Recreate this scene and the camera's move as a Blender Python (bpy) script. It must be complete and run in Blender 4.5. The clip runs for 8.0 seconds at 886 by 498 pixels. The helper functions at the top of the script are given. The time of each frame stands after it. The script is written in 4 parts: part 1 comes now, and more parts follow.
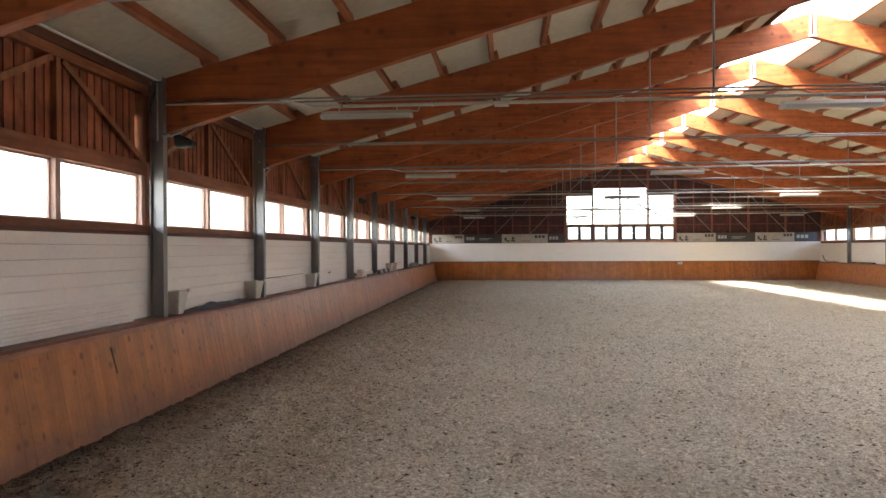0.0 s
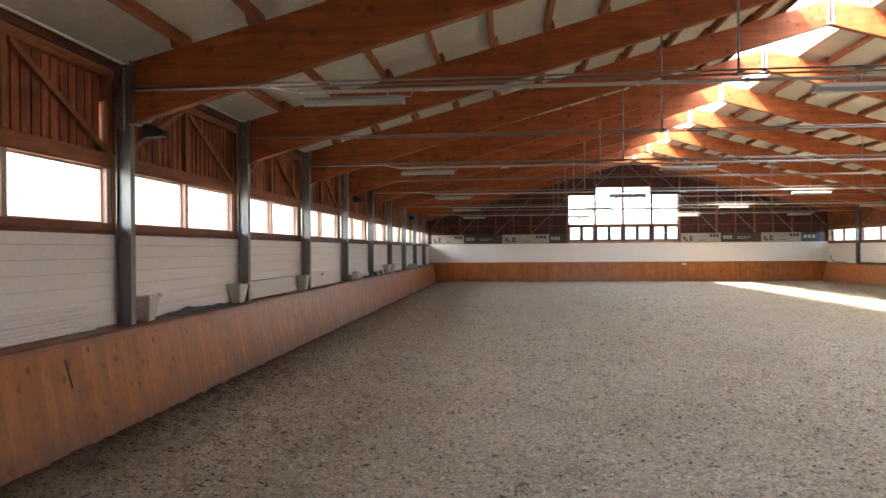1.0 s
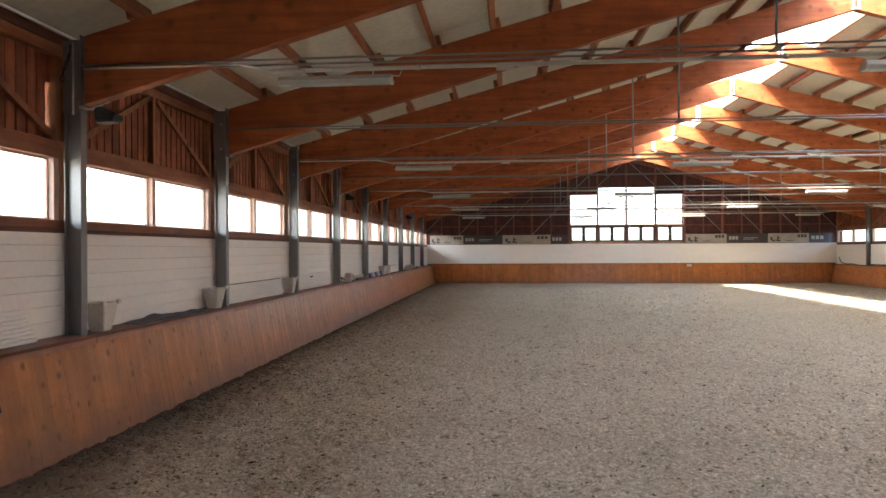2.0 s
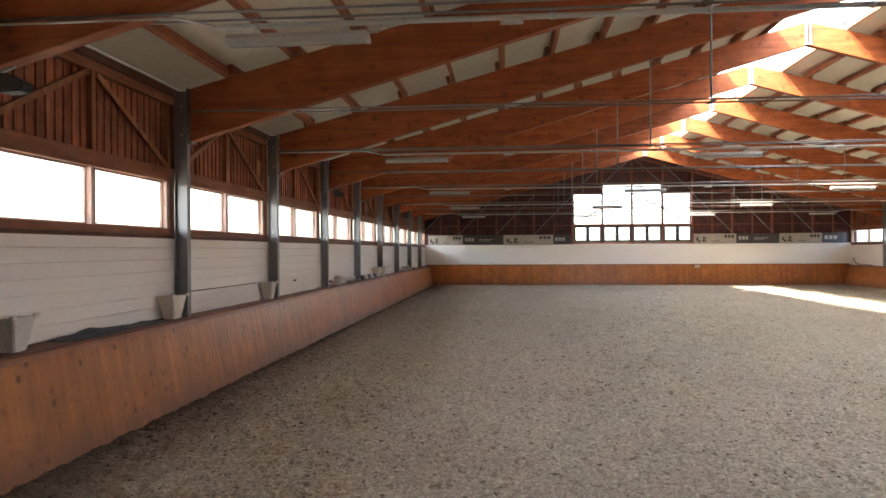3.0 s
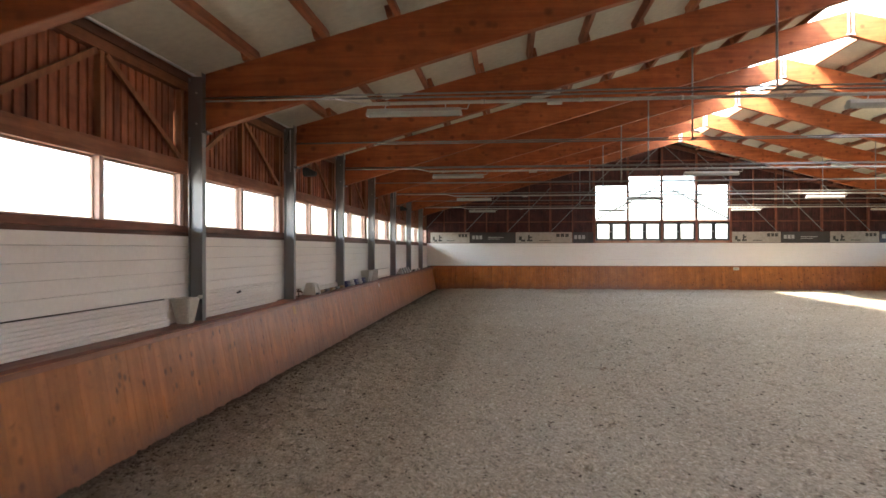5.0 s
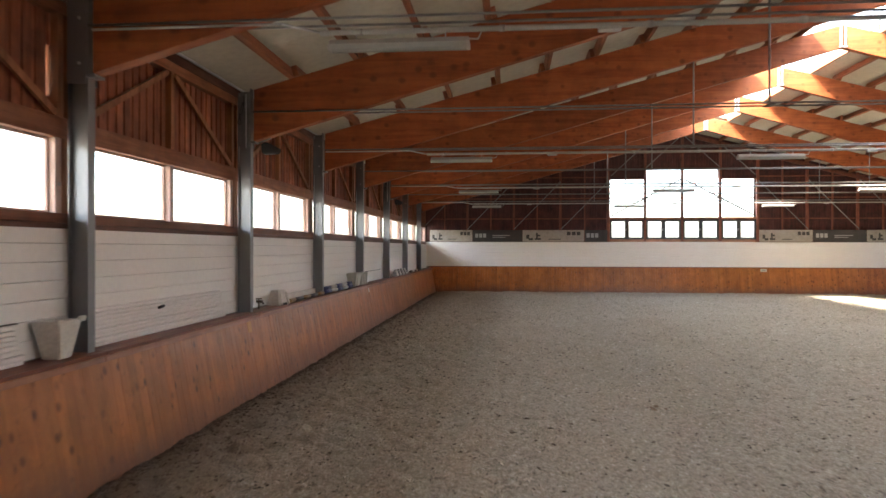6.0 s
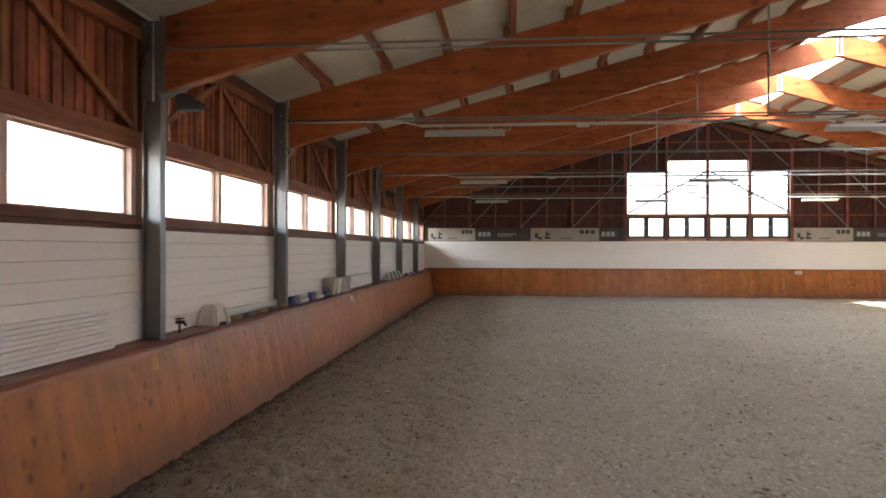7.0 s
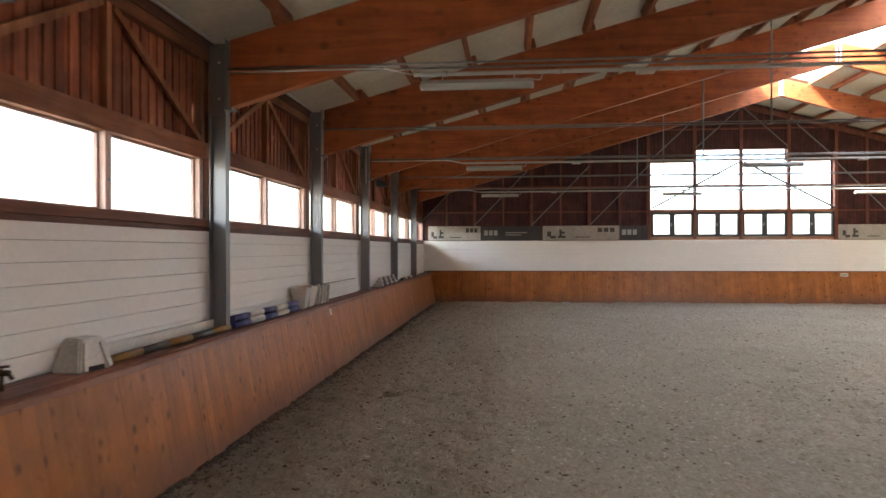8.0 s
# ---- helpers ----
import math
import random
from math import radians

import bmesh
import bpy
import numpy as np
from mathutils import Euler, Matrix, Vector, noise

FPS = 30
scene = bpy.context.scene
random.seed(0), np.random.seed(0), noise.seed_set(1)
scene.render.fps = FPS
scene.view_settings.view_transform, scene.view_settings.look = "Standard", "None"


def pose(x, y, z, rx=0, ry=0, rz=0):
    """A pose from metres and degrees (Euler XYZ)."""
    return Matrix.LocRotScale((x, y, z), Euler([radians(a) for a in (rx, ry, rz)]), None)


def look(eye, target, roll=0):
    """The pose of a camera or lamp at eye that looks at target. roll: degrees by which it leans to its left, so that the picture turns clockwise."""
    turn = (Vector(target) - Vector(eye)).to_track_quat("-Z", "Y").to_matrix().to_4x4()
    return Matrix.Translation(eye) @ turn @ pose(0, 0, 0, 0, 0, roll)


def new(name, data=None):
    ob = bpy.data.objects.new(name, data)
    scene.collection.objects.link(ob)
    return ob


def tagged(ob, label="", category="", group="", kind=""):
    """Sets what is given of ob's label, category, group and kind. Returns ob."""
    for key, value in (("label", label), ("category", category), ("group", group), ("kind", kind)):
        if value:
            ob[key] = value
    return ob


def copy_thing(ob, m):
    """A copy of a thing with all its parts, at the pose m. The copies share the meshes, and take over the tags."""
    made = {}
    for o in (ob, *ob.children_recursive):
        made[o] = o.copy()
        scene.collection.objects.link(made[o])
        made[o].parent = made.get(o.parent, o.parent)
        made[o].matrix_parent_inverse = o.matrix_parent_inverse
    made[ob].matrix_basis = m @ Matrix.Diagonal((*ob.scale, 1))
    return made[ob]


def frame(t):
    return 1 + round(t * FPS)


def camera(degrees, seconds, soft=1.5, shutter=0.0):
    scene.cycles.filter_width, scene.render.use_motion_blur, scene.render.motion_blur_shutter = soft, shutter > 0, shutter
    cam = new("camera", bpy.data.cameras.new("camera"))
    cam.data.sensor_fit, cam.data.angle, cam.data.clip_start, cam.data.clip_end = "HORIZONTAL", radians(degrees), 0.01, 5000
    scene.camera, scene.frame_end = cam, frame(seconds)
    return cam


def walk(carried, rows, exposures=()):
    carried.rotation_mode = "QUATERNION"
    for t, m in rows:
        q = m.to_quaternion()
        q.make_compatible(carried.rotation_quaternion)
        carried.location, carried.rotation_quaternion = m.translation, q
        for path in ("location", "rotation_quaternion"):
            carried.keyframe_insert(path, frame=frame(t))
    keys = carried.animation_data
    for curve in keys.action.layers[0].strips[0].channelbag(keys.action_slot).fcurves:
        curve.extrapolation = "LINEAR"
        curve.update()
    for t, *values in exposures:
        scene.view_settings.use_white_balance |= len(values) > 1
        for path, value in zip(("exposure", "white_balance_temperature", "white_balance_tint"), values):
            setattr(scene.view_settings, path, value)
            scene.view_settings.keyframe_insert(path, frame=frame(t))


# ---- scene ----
EXPO = 3.86
cam = camera(65.6, 8.0, shutter=0.36)
PATH = [
    (0, (0.398, -16.604, 2.602), (0.216, -14.613, 2.601), -0.3),
    (0.5, (0.396, -16.076, 2.576), (0.211, -14.084, 2.577), -0.35),
    (1, (0.37, -15.493, 2.585), (0.187, -13.502, 2.587), -0.4),
    (1.5, (0.35, -14.881, 2.592), (0.168, -12.89, 2.595), -0.3),
    (3, (0.267, -12.22, 2.62), (0.084, -10.229, 2.624), -0.3),
    (3.5, (0.182, -10.982, 2.646), (-0.004, -8.991, 2.646), -0.2),
    (4, (0.005, -9.585, 2.635), (-0.182, -7.594, 2.635), -0.1),
    (4.5, (-0.211, -7.98, 2.639), (-0.399, -5.989, 2.64), -0.1),
    (6, (-0.736, -2.556, 2.647), (-0.928, -0.565, 2.644), 0.1),
    (6.5, (-0.882, -0.563, 2.626), (-1.076, 1.427, 2.626), 0.0),
    (7, (-1.068, 1.440, 2.624), (-1.262, 3.431, 2.622), 0.1),
    (7.5, (-1.313, 3.538, 2.616), (-1.505, 5.529, 2.615), 0.1),
    (8, (-1.488, 5.400, 2.598), (-1.685, 7.390, 2.599), -0.1),
]
walk(cam, [(t, look(eye, target, roll)) for t, eye, target, roll in PATH], exposures=((0, EXPO), (8, EXPO)))

# ---- light ----
SUN_DIR = Vector((0.79, 0.27, -1.0)).normalized()
world = bpy.data.worlds.new("world")
scene.world = world
world.use_nodes = True
wn = world.node_tree
sky = wn.nodes.new("ShaderNodeTexSky")
sky.sky_type = "NISHITA"
sky.sun_disc = False
sky.sun_elevation = math.asin(-SUN_DIR.z)
sky.sun_rotation = math.atan2(-SUN_DIR.x, -SUN_DIR.y)
sky.dust_density = 3.0
wn.links.new(sky.outputs[0], wn.nodes["Background"].inputs[0])
wn.nodes["Background"].inputs[1].default_value = 0.15
sun = new("sun", bpy.data.lights.new("sun", "SUN"))
sun.data.energy, sun.data.angle, sun.data.color = 5.0, radians(6.0), (1.0, 0.93, 0.80)
sun.matrix_world = look((0, 0, 60), Vector((0, 0, 60)) + SUN_DIR)


# ---- materials ----
def material(name):
    m = bpy.data.materials.new(name)
    m.use_nodes = True
    return m, m.node_tree.nodes, m.node_tree.links, m.node_tree.nodes["Principled BSDF"]


def node(nodes, kind, **inputs):
    n = nodes.new(kind)
    for k, v in inputs.items():
        n.inputs[k.replace("_", " ")].default_value = v
    return n


def ramp(nodes, links, source, stops):
    r = nodes.new("ShaderNodeValToRGB")
    e = r.color_ramp.elements
    while len(e) < len(stops):
        e.new(0.5)
    for s, (p, c) in zip(e, stops):
        s.position = p
        s.color = (*c, 1) if len(c) == 3 else c
    links.new(source, r.inputs[0])
    return r.outputs[0]


def mixed(nodes, links, a, b, factor, blend="MIX"):
    x = nodes.new("ShaderNodeMix")
    x.data_type, x.blend_type = "RGBA", blend
    if isinstance(factor, float):
        x.inputs[0].default_value = factor
    else:
        links.new(factor, x.inputs[0])
    for slot, v in ((6, a), (7, b)):
        if isinstance(v, tuple):
            x.inputs[slot].default_value = (*v, 1)
        else:
            links.new(v, x.inputs[slot])
    return x.outputs[2]


def place(nodes, links, stretch=(1, 1, 1), shift=17.0):
    """World position, shifted for each object by its random number, then stretched."""
    g = nodes.new("ShaderNodeNewGeometry")
    o = nodes.new("ShaderNodeObjectInfo")
    v = nodes.new("ShaderNodeVectorMath")
    v.operation = "MULTIPLY_ADD"
    links.new(o.outputs["Random"], v.inputs[0])
    v.inputs[1].default_value = (shift, shift * 0.7, shift * 1.3)
    links.new(g.outputs["Position"], v.inputs[2])
    w = nodes.new("ShaderNodeVectorMath")
    w.operation = "MULTIPLY"
    links.new(v.outputs[0], w.inputs[0])
    w.inputs[1].default_value = stretch
    return w.outputs[0], o.outputs["Random"], g.outputs["Position"]


def bumped(nodes, links, height, bsdf, strength, distance):
    b = node(nodes, "ShaderNodeBump", Strength=strength, Distance=distance)
    links.new(height, b.inputs["Height"])
    links.new(b.outputs[0], bsdf.inputs["Normal"])


def wood(name, light, dark, stretch, rough=0.5, knots=0.0, vary=0.25, knot_scale=3.0, worn=None, shine=0.5):
    m, n, l, p = material(name)
    p.inputs["Specular IOR Level"].default_value = shine
    at, rnd, pos = place(n, l, stretch)
    grain = node(n, "ShaderNodeTexNoise", Scale=1.0, Detail=6.0, Roughness=0.62, Distortion=0.6)
    l.new(at, grain.inputs["Vector"])
    col = ramp(n, l, grain.outputs[0], [(0.3, dark), (0.62, light)])
    wide = node(n, "ShaderNodeTexNoise", Scale=2.4, Detail=4.0, Roughness=0.6)
    l.new(pos, wide.inputs["Vector"])
    col = mixed(n, l, col, ramp(n, l, wide.outputs[0], [(0.3, (1 - vary,) * 3), (0.7, (1 + vary * 0.35,) * 3)]), 1.0, "MULTIPLY")
    tone = ramp(n, l, rnd, [(0.0, (1 - vary * 0.8,) * 3), (1.0, (1.0 + vary * 0.3,) * 3)])
    col = mixed(n, l, col, tone, 1.0, "MULTIPLY")
    if knots:
        kp, _, _ = place(n, l, tuple(knot_scale * (0.85 if q < 3 else 1.0) for q in stretch), 9.0)
        vor = node(n, "ShaderNodeTexVoronoi", Scale=1.0)
        l.new(kp, vor.inputs["Vector"])
        spot = ramp(n, l, vor.outputs["Distance"], [(0.09, (knots,) * 3), (0.18, (knots * 0.7,) * 3), (0.31, (0, 0, 0))])
        chosen = n.new("ShaderNodeSeparateColor")
        l.new(vor.outputs["Color"], chosen.inputs[0])
        keep = ramp(n, l, chosen.outputs[0], [(0.30, (0, 0, 0)), (0.65, (1, 1, 1))])
        f = n.new("ShaderNodeMath")
        f.operation = "MULTIPLY"
        l.new(spot, f.inputs[0])
        l.new(keep, f.inputs[1])
        col = mixed(n, l, col, tuple(c * 0.3 for c in dark), f.outputs[0])
    if worn:
        rub = node(n, "ShaderNodeTexNoise", Scale=1.3, Detail=7.0, Roughness=0.72)
        l.new(pos, rub.inputs["Vector"])
        split = n.new("ShaderNodeSeparateXYZ")
        l.new(pos, split.inputs[0])
        # darker and browner towards the foot, with a ragged edge
        foot_mask = n.new("ShaderNodeMath")
        foot_mask.operation = "SUBTRACT"
        l.new(rub.outputs[0], foot_mask.inputs[0])
        l.new(split.outputs[2], foot_mask.inputs[1])
        col = mixed(n, l, col, worn, ramp(n, l, foot_mask.outputs[0], [(0.0, (0.12, 0.12, 0.12)), (0.45, (0.8, 0.8, 0.8))]))
        col = mixed(n, l, col, tuple(min(1.0, c * 1.35) for c in light), ramp(n, l, rub.outputs[0], [(0.55, (0, 0, 0)), (0.75, (0.2, 0.2, 0.2))]))
        scuff = node(n, "ShaderNodeTexNoise", Scale=7.5, Detail=5.0, Roughness=0.62, Distortion=1.0)
        l.new(pos, scuff.inputs["Vector"])
        col = mixed(n, l, col, tuple(c * 0.45 for c in dark), ramp(n, l, scuff.outputs[0], [(0.59, (0, 0, 0)), (0.72, (0.6, 0.6, 0.6))]))
        col = mixed(n, l, col, tuple(min(1.0, c * 1.25) for c in light), ramp(n, l, scuff.outputs[0], [(0.26, (0.3, 0.3, 0.3)), (0.42, (0, 0, 0))]))
    l.new(col, p.inputs["Base Color"])
    rr = ramp(n, l, grain.outputs[0], [(0.2, (rough + 0.12,) * 3), (0.8, (rough - 0.08,) * 3)])
    if worn:
        rr = mixed(n, l, rr, ramp(n, l, rub.outputs[0], [(0.3, (0.88, 0.88, 0.88)), (0.75, (1.15, 1.15, 1.15))]), 1.0, "MULTIPLY")
    l.new(rr, p.inputs["Roughness"])
    bumped(n, l, grain.outputs[0], p, 0.25, 0.004)
    return m


def coat(name, color, rough=0.5, metal=0.0, grime=0.2, scale=2.0, speck=30.0, dirt=(0.12, 0.1, 0.08), shift=11.0):
    """Paint, metal or plastic with grime at two scales."""
    m, n, l, p = material(name)
    at, rnd, pos = place(n, l, (1, 1, 1), shift)
    a = node(n, "ShaderNodeTexNoise", Scale=scale, Detail=5.0, Roughness=0.6)
    b = node(n, "ShaderNodeTexNoise", Scale=speck, Detail=3.0)
    l.new(at, a.inputs["Vector"])
    l.new(at, b.inputs["Vector"])
    col = mixed(n, l, color, dirt, ramp(n, l, a.outputs[0], [(0.45, (0, 0, 0)), (0.85, (grime,) * 3)]))
    col = mixed(n, l, col, ramp(n, l, b.outputs[0], [(0.3, (1 - grime * 0.6,) * 3), (0.7, (1, 1, 1))]), 1.0, "MULTIPLY")
    l.new(col, p.inputs["Base Color"])
    l.new(ramp(n, l, a.outputs[0], [(0.2, (max(rough - 0.08, 0.03),) * 3), (0.8, (rough + 0.1,) * 3)]), p.inputs["Roughness"])
    p.inputs["Metallic"].default_value = metal
    bumped(n, l, b.outputs[0], p, 0.12, 0.002)
    return m


def glazing(name, tint=(1, 1, 1)):
    m, n, l, p = material(name)
    out = n["Material Output"]
    t = n.new("ShaderNodeBsdfTransparent")
    t.inputs[0].default_value = (*tint, 1)
    g = node(n, "ShaderNodeBsdfGlossy", Roughness=0.03)
    f = node(n, "ShaderNodeLayerWeight", Blend=0.5)
    w = n.new("ShaderNodeMath")
    w.operation = "POWER"
    l.new(f.outputs["Facing"], w.inputs[0])
    w.inputs[1].default_value = 5.0
    v = n.new("ShaderNodeMath")
    v.operation = "MULTIPLY_ADD"
    l.new(w.outputs[0], v.inputs[0])
    v.inputs[1].default_value, v.inputs[2].default_value = 0.6, 0.03
    x = n.new("ShaderNodeMixShader")
    l.new(v.outputs[0], x.inputs[0])
    l.new(t.outputs[0], x.inputs[1])
    l.new(g.outputs[0], x.inputs[2])
    l.new(x.outputs[0], out.inputs["Surface"])
    return m


def sand():
    m, n, l, p = material("riding_sand")
    g = n.new("ShaderNodeNewGeometry")
    a = node(n, "ShaderNodeTexNoise", Scale=0.35, Detail=4.0, Roughness=0.6)
    b = node(n, "ShaderNodeTexNoise", Scale=19.0, Detail=6.0, Roughness=0.68, Distortion=0.4)
    c = node(n, "ShaderNodeTexNoise", Scale=55.0, Detail=4.0, Roughness=0.7)
    clod = node(n, "ShaderNodeTexNoise", Scale=6.5, Detail=5.0, Roughness=0.66, Distortion=1.2)
    crumb = node(n, "ShaderNodeTexNoise", Scale=12.0, Detail=4.0, Roughness=0.6, Distortion=0.9)
    fleck = node(n, "ShaderNodeTexNoise", Scale=15.0, Detail=3.0, Roughness=0.6, Distortion=0.5)
    fleck.noise_dimensions = "4D"
    fleck.inputs["W"].default_value = 4.2
    for q in (a, b, c, clod, crumb, fleck):
        l.new(g.outputs["Position"], q.inputs["Vector"])
    col = ramp(n, l, b.outputs[0], [(0.31, (0.24, 0.211, 0.155)), (0.5, (0.49, 0.434, 0.346)), (0.69, (0.76, 0.69, 0.555))])
    col = mixed(n, l, col, ramp(n, l, a.outputs[0], [(0.3, (0.80, 0.76, 0.72)), (0.7, (1.08, 1.06, 1.05))]), 1.0, "MULTIPLY")
    col = mixed(n, l, col, ramp(n, l, c.outputs[0], [(0.32, (0.60, 0.57, 0.54)), (0.5, (1, 1, 1)), (0.75, (1.15, 1.14, 1.13))]), 1.0, "MULTIPLY")
    # dark clods and crumbs, with the shade in pits put into the colour
    col = mixed(n, l, col, (0.11, 0.088, 0.066), ramp(n, l, clod.outputs[0], [(0.585, (0, 0, 0)), (0.655, (0.75, 0.75, 0.75))]))
    col = mixed(n, l, col, (0.17, 0.128, 0.088), ramp(n, l, crumb.outputs[0], [(0.575, (0, 0, 0)), (0.65, (0.75, 0.75, 0.75))]))
    col = mixed(n, l, col, (0.80, 0.74, 0.62), ramp(n, l, fleck.outputs[0], [(0.57, (0, 0, 0)), (0.66, (0.65, 0.65, 0.65))]))
    # darker, browner riding track beside the west wall, with a ragged edge
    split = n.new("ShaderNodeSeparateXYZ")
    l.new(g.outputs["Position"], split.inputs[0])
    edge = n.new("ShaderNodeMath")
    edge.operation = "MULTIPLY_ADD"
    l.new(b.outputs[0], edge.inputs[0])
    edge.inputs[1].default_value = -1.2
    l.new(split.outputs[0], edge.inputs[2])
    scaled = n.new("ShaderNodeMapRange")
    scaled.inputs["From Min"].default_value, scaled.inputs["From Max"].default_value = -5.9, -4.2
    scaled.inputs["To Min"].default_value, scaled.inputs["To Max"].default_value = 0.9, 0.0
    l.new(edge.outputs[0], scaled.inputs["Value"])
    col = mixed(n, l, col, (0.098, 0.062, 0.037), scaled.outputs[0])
    # moister sand in the northern half
    moist = n.new("ShaderNodeMath")
    moist.operation = "MULTIPLY_ADD"
    l.new(a.outputs[0], moist.inputs[0])
    moist.inputs[1].default_value = 14.0
    l.new(split.outputs[1], moist.inputs[2])
    spread = n.new("ShaderNodeMapRange")
    spread.inputs["From Min"].default_value, spread.inputs["From Max"].default_value = 4.0, 20.0
    spread.inputs["To Min"].default_value, spread.inputs["To Max"].default_value = 0.0, 0.6
    l.new(moist.outputs[0], spread.inputs["Value"])
    col = mixed(n, l, col, (0.25, 0.215, 0.155), spread.outputs[0])
    l.new(col, p.inputs["Base Color"])
    p.inputs["Roughness"].default_value = 0.95
    h = mixed(n, l, b.outputs[0], c.outputs[0], 0.45)
    bumped(n, l, h, p, 1.0, 0.05)
    return m


M_BEAM = wood("glulam_timber", (0.41, 0.120, 0.039), (0.265, 0.065, 0.023), (0.5, 9, 7), 0.55, 0.6, 0.26, 4.0, None, 0.25)
M_PURLIN = wood("purlin_timber", (0.38, 0.128, 0.052), (0.23, 0.072, 0.03), (9, 0.6, 9), 0.6, 0.3, 0.3)
M_CLAD = wood("cladding_timber", (0.45, 0.145, 0.070), (0.26, 0.074, 0.036), (10, 10, 0.8), 0.65, 0.3, 0.5)
M_STUD = wood("frame_timber", (0.40, 0.165, 0.075), (0.25, 0.09, 0.038), (9, 9, 0.8), 0.6, 0.25, 0.3)
M_RAIL = wood("rail_timber", (0.34, 0.13, 0.06), (0.2, 0.07, 0.03), (9, 0.7, 9), 0.6, 0.25, 0.3)
M_RAILX = wood("cross_rail_timber", (0.40, 0.165, 0.085), (0.26, 0.10, 0.048), (0.7, 9, 9), 0.6, 0.25, 0.3)
M_SILL = wood("gap_and_eave_timber", (0.16, 0.06, 0.035), (0.09, 0.032, 0.02), (9, 0.7, 9), 0.55, 0.2, 0.3)
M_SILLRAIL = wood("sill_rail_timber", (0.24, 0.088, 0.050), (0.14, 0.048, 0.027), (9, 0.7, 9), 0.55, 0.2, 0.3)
M_JAMB = wood("jamb_timber", (0.74, 0.53, 0.45), (0.60, 0.41, 0.34), (9, 9, 0.8), 0.55, 0.2, 0.25)
KICK_TONES = ((0.50, 0.175, 0.040), (0.40, 0.126, 0.026))
M_KICK = wood("kickboard_timber", *KICK_TONES, (0.9, 11, 0.9), 0.34, 1.0, 0.24, 5.2, (0.17, 0.085, 0.055), 0.42)
M_KICKN = wood("gable_kickboard_timber", *KICK_TONES, (11, 0.9, 0.9), 0.33, 1.0, 0.28, 5.2, (0.17, 0.085, 0.055), 0.36)
M_LIP = wood("lip_timber", (0.40, 0.165, 0.085), (0.27, 0.10, 0.05), (9, 0.7, 9), 0.42, 0.2, 0.3)
M_PATCH = wood("fresh_timber", (0.62, 0.30, 0.07), (0.52, 0.22, 0.05), (11, 11, 0.9), 0.5)
M_CAP = wood("ledge_timber", (0.24, 0.075, 0.04), (0.13, 0.04, 0.022), (9, 0.7, 9), 0.45, 0.2, 0.3, 3.0)
M_WHITE = coat("white_board_paint", (0.86, 0.83, 0.785), 0.45, 0.0, 0.09, 0.8, 14.0, (0.45, 0.4, 0.34))
M_PANEL = coat("roof_panel", (0.62, 0.60, 0.50), 0.6, 0.0, 0.25, 0.5, 8.0, (0.3, 0.27, 0.2))
M_STEEL = coat("grey_steel_paint", (0.225, 0.225, 0.232), 0.36, 0.45, 0.10, 1.5, 40.0)
M_DARKSTEEL = coat("dark_steel", (0.08, 0.075, 0.07), 0.4, 0.7, 0.3, 2.0, 40.0)
M_TIE = coat("tie_rod_zinc", (0.2, 0.19, 0.185), 0.4, 0.6, 0.3, 2.0, 40.0)
# Cladding wood for the gables, with their shade put into the colour
M_GABLE = wood("shade_toned_boards", (0.095, 0.024, 0.020), (0.042, 0.011, 0.010), (10, 10, 0.8), 0.65, 0.3, 0.5)
M_BRASS = coat("tarnished_brass", (0.11, 0.075, 0.045), 0.4, 0.6, 0.3, 3.0, 40.0)
M_ZINC = coat("zinc_steel", (0.62, 0.63, 0.64), 0.35, 0.8, 0.2, 2.0, 40.0)
M_LAMP = coat("lamp_housing", (0.45, 0.435, 0.41), 0.4, 0.0, 0.2, 2.0, 20.0)
M_DIFF = coat("lamp_diffuser", (0.42, 0.42, 0.39), 0.2, 0.0, 0.15, 4.0, 60.0)
M_BLACK = coat("black_plastic", (0.035, 0.034, 0.034), 0.6, 0.0, 0.2)
M_BLACK.node_tree.nodes["Principled BSDF"].inputs["Specular IOR Level"].default_value = 0.15
M_FRAME = coat("anthracite_frame", (0.04, 0.045, 0.05), 0.4, 0.0, 0.2)
M_PLASTIC = coat("white_plastic", (0.72, 0.69, 0.62), 0.45, 0.0, 0.35, 3.0, 30.0, (0.3, 0.25, 0.18))
M_BLUE = coat("blue_pole_paint", (0.035, 0.04, 0.15), 0.4, 0.0, 0.25)
M_YELLOW = coat("yellow_pole_paint", (0.27, 0.145, 0.03), 0.45, 0.0, 0.3)
M_DARKPAINT = coat("dark_pole_paint", (0.06, 0.05, 0.045), 0.45, 0.0, 0.3)
M_TARP = coat("dark_blue_tarpaulin", (0.085, 0.095, 0.12), 0.35, 0.0, 0.4, 3.0, 20.0, (0.25, 0.25, 0.25))
M_BANNER = coat("pale_banner", (0.43, 0.39, 0.34), 0.5, 0.0, 0.35, 0.8, 6.0, (0.2, 0.17, 0.14))
M_BANDARK = coat("dark_banner", (0.055, 0.05, 0.05), 0.5, 0.0, 0.3, 0.8, 6.0, (0.14, 0.11, 0.09))
M_BANBLUE = coat("blue_banner", (0.05, 0.056, 0.088), 0.5, 0.0, 0.3, 0.8, 6.0)
M_INKDARK = coat("dark_print", (0.06, 0.055, 0.05), 0.5)
M_INKPALE = coat("pale_print", (0.42, 0.42, 0.42), 0.5)
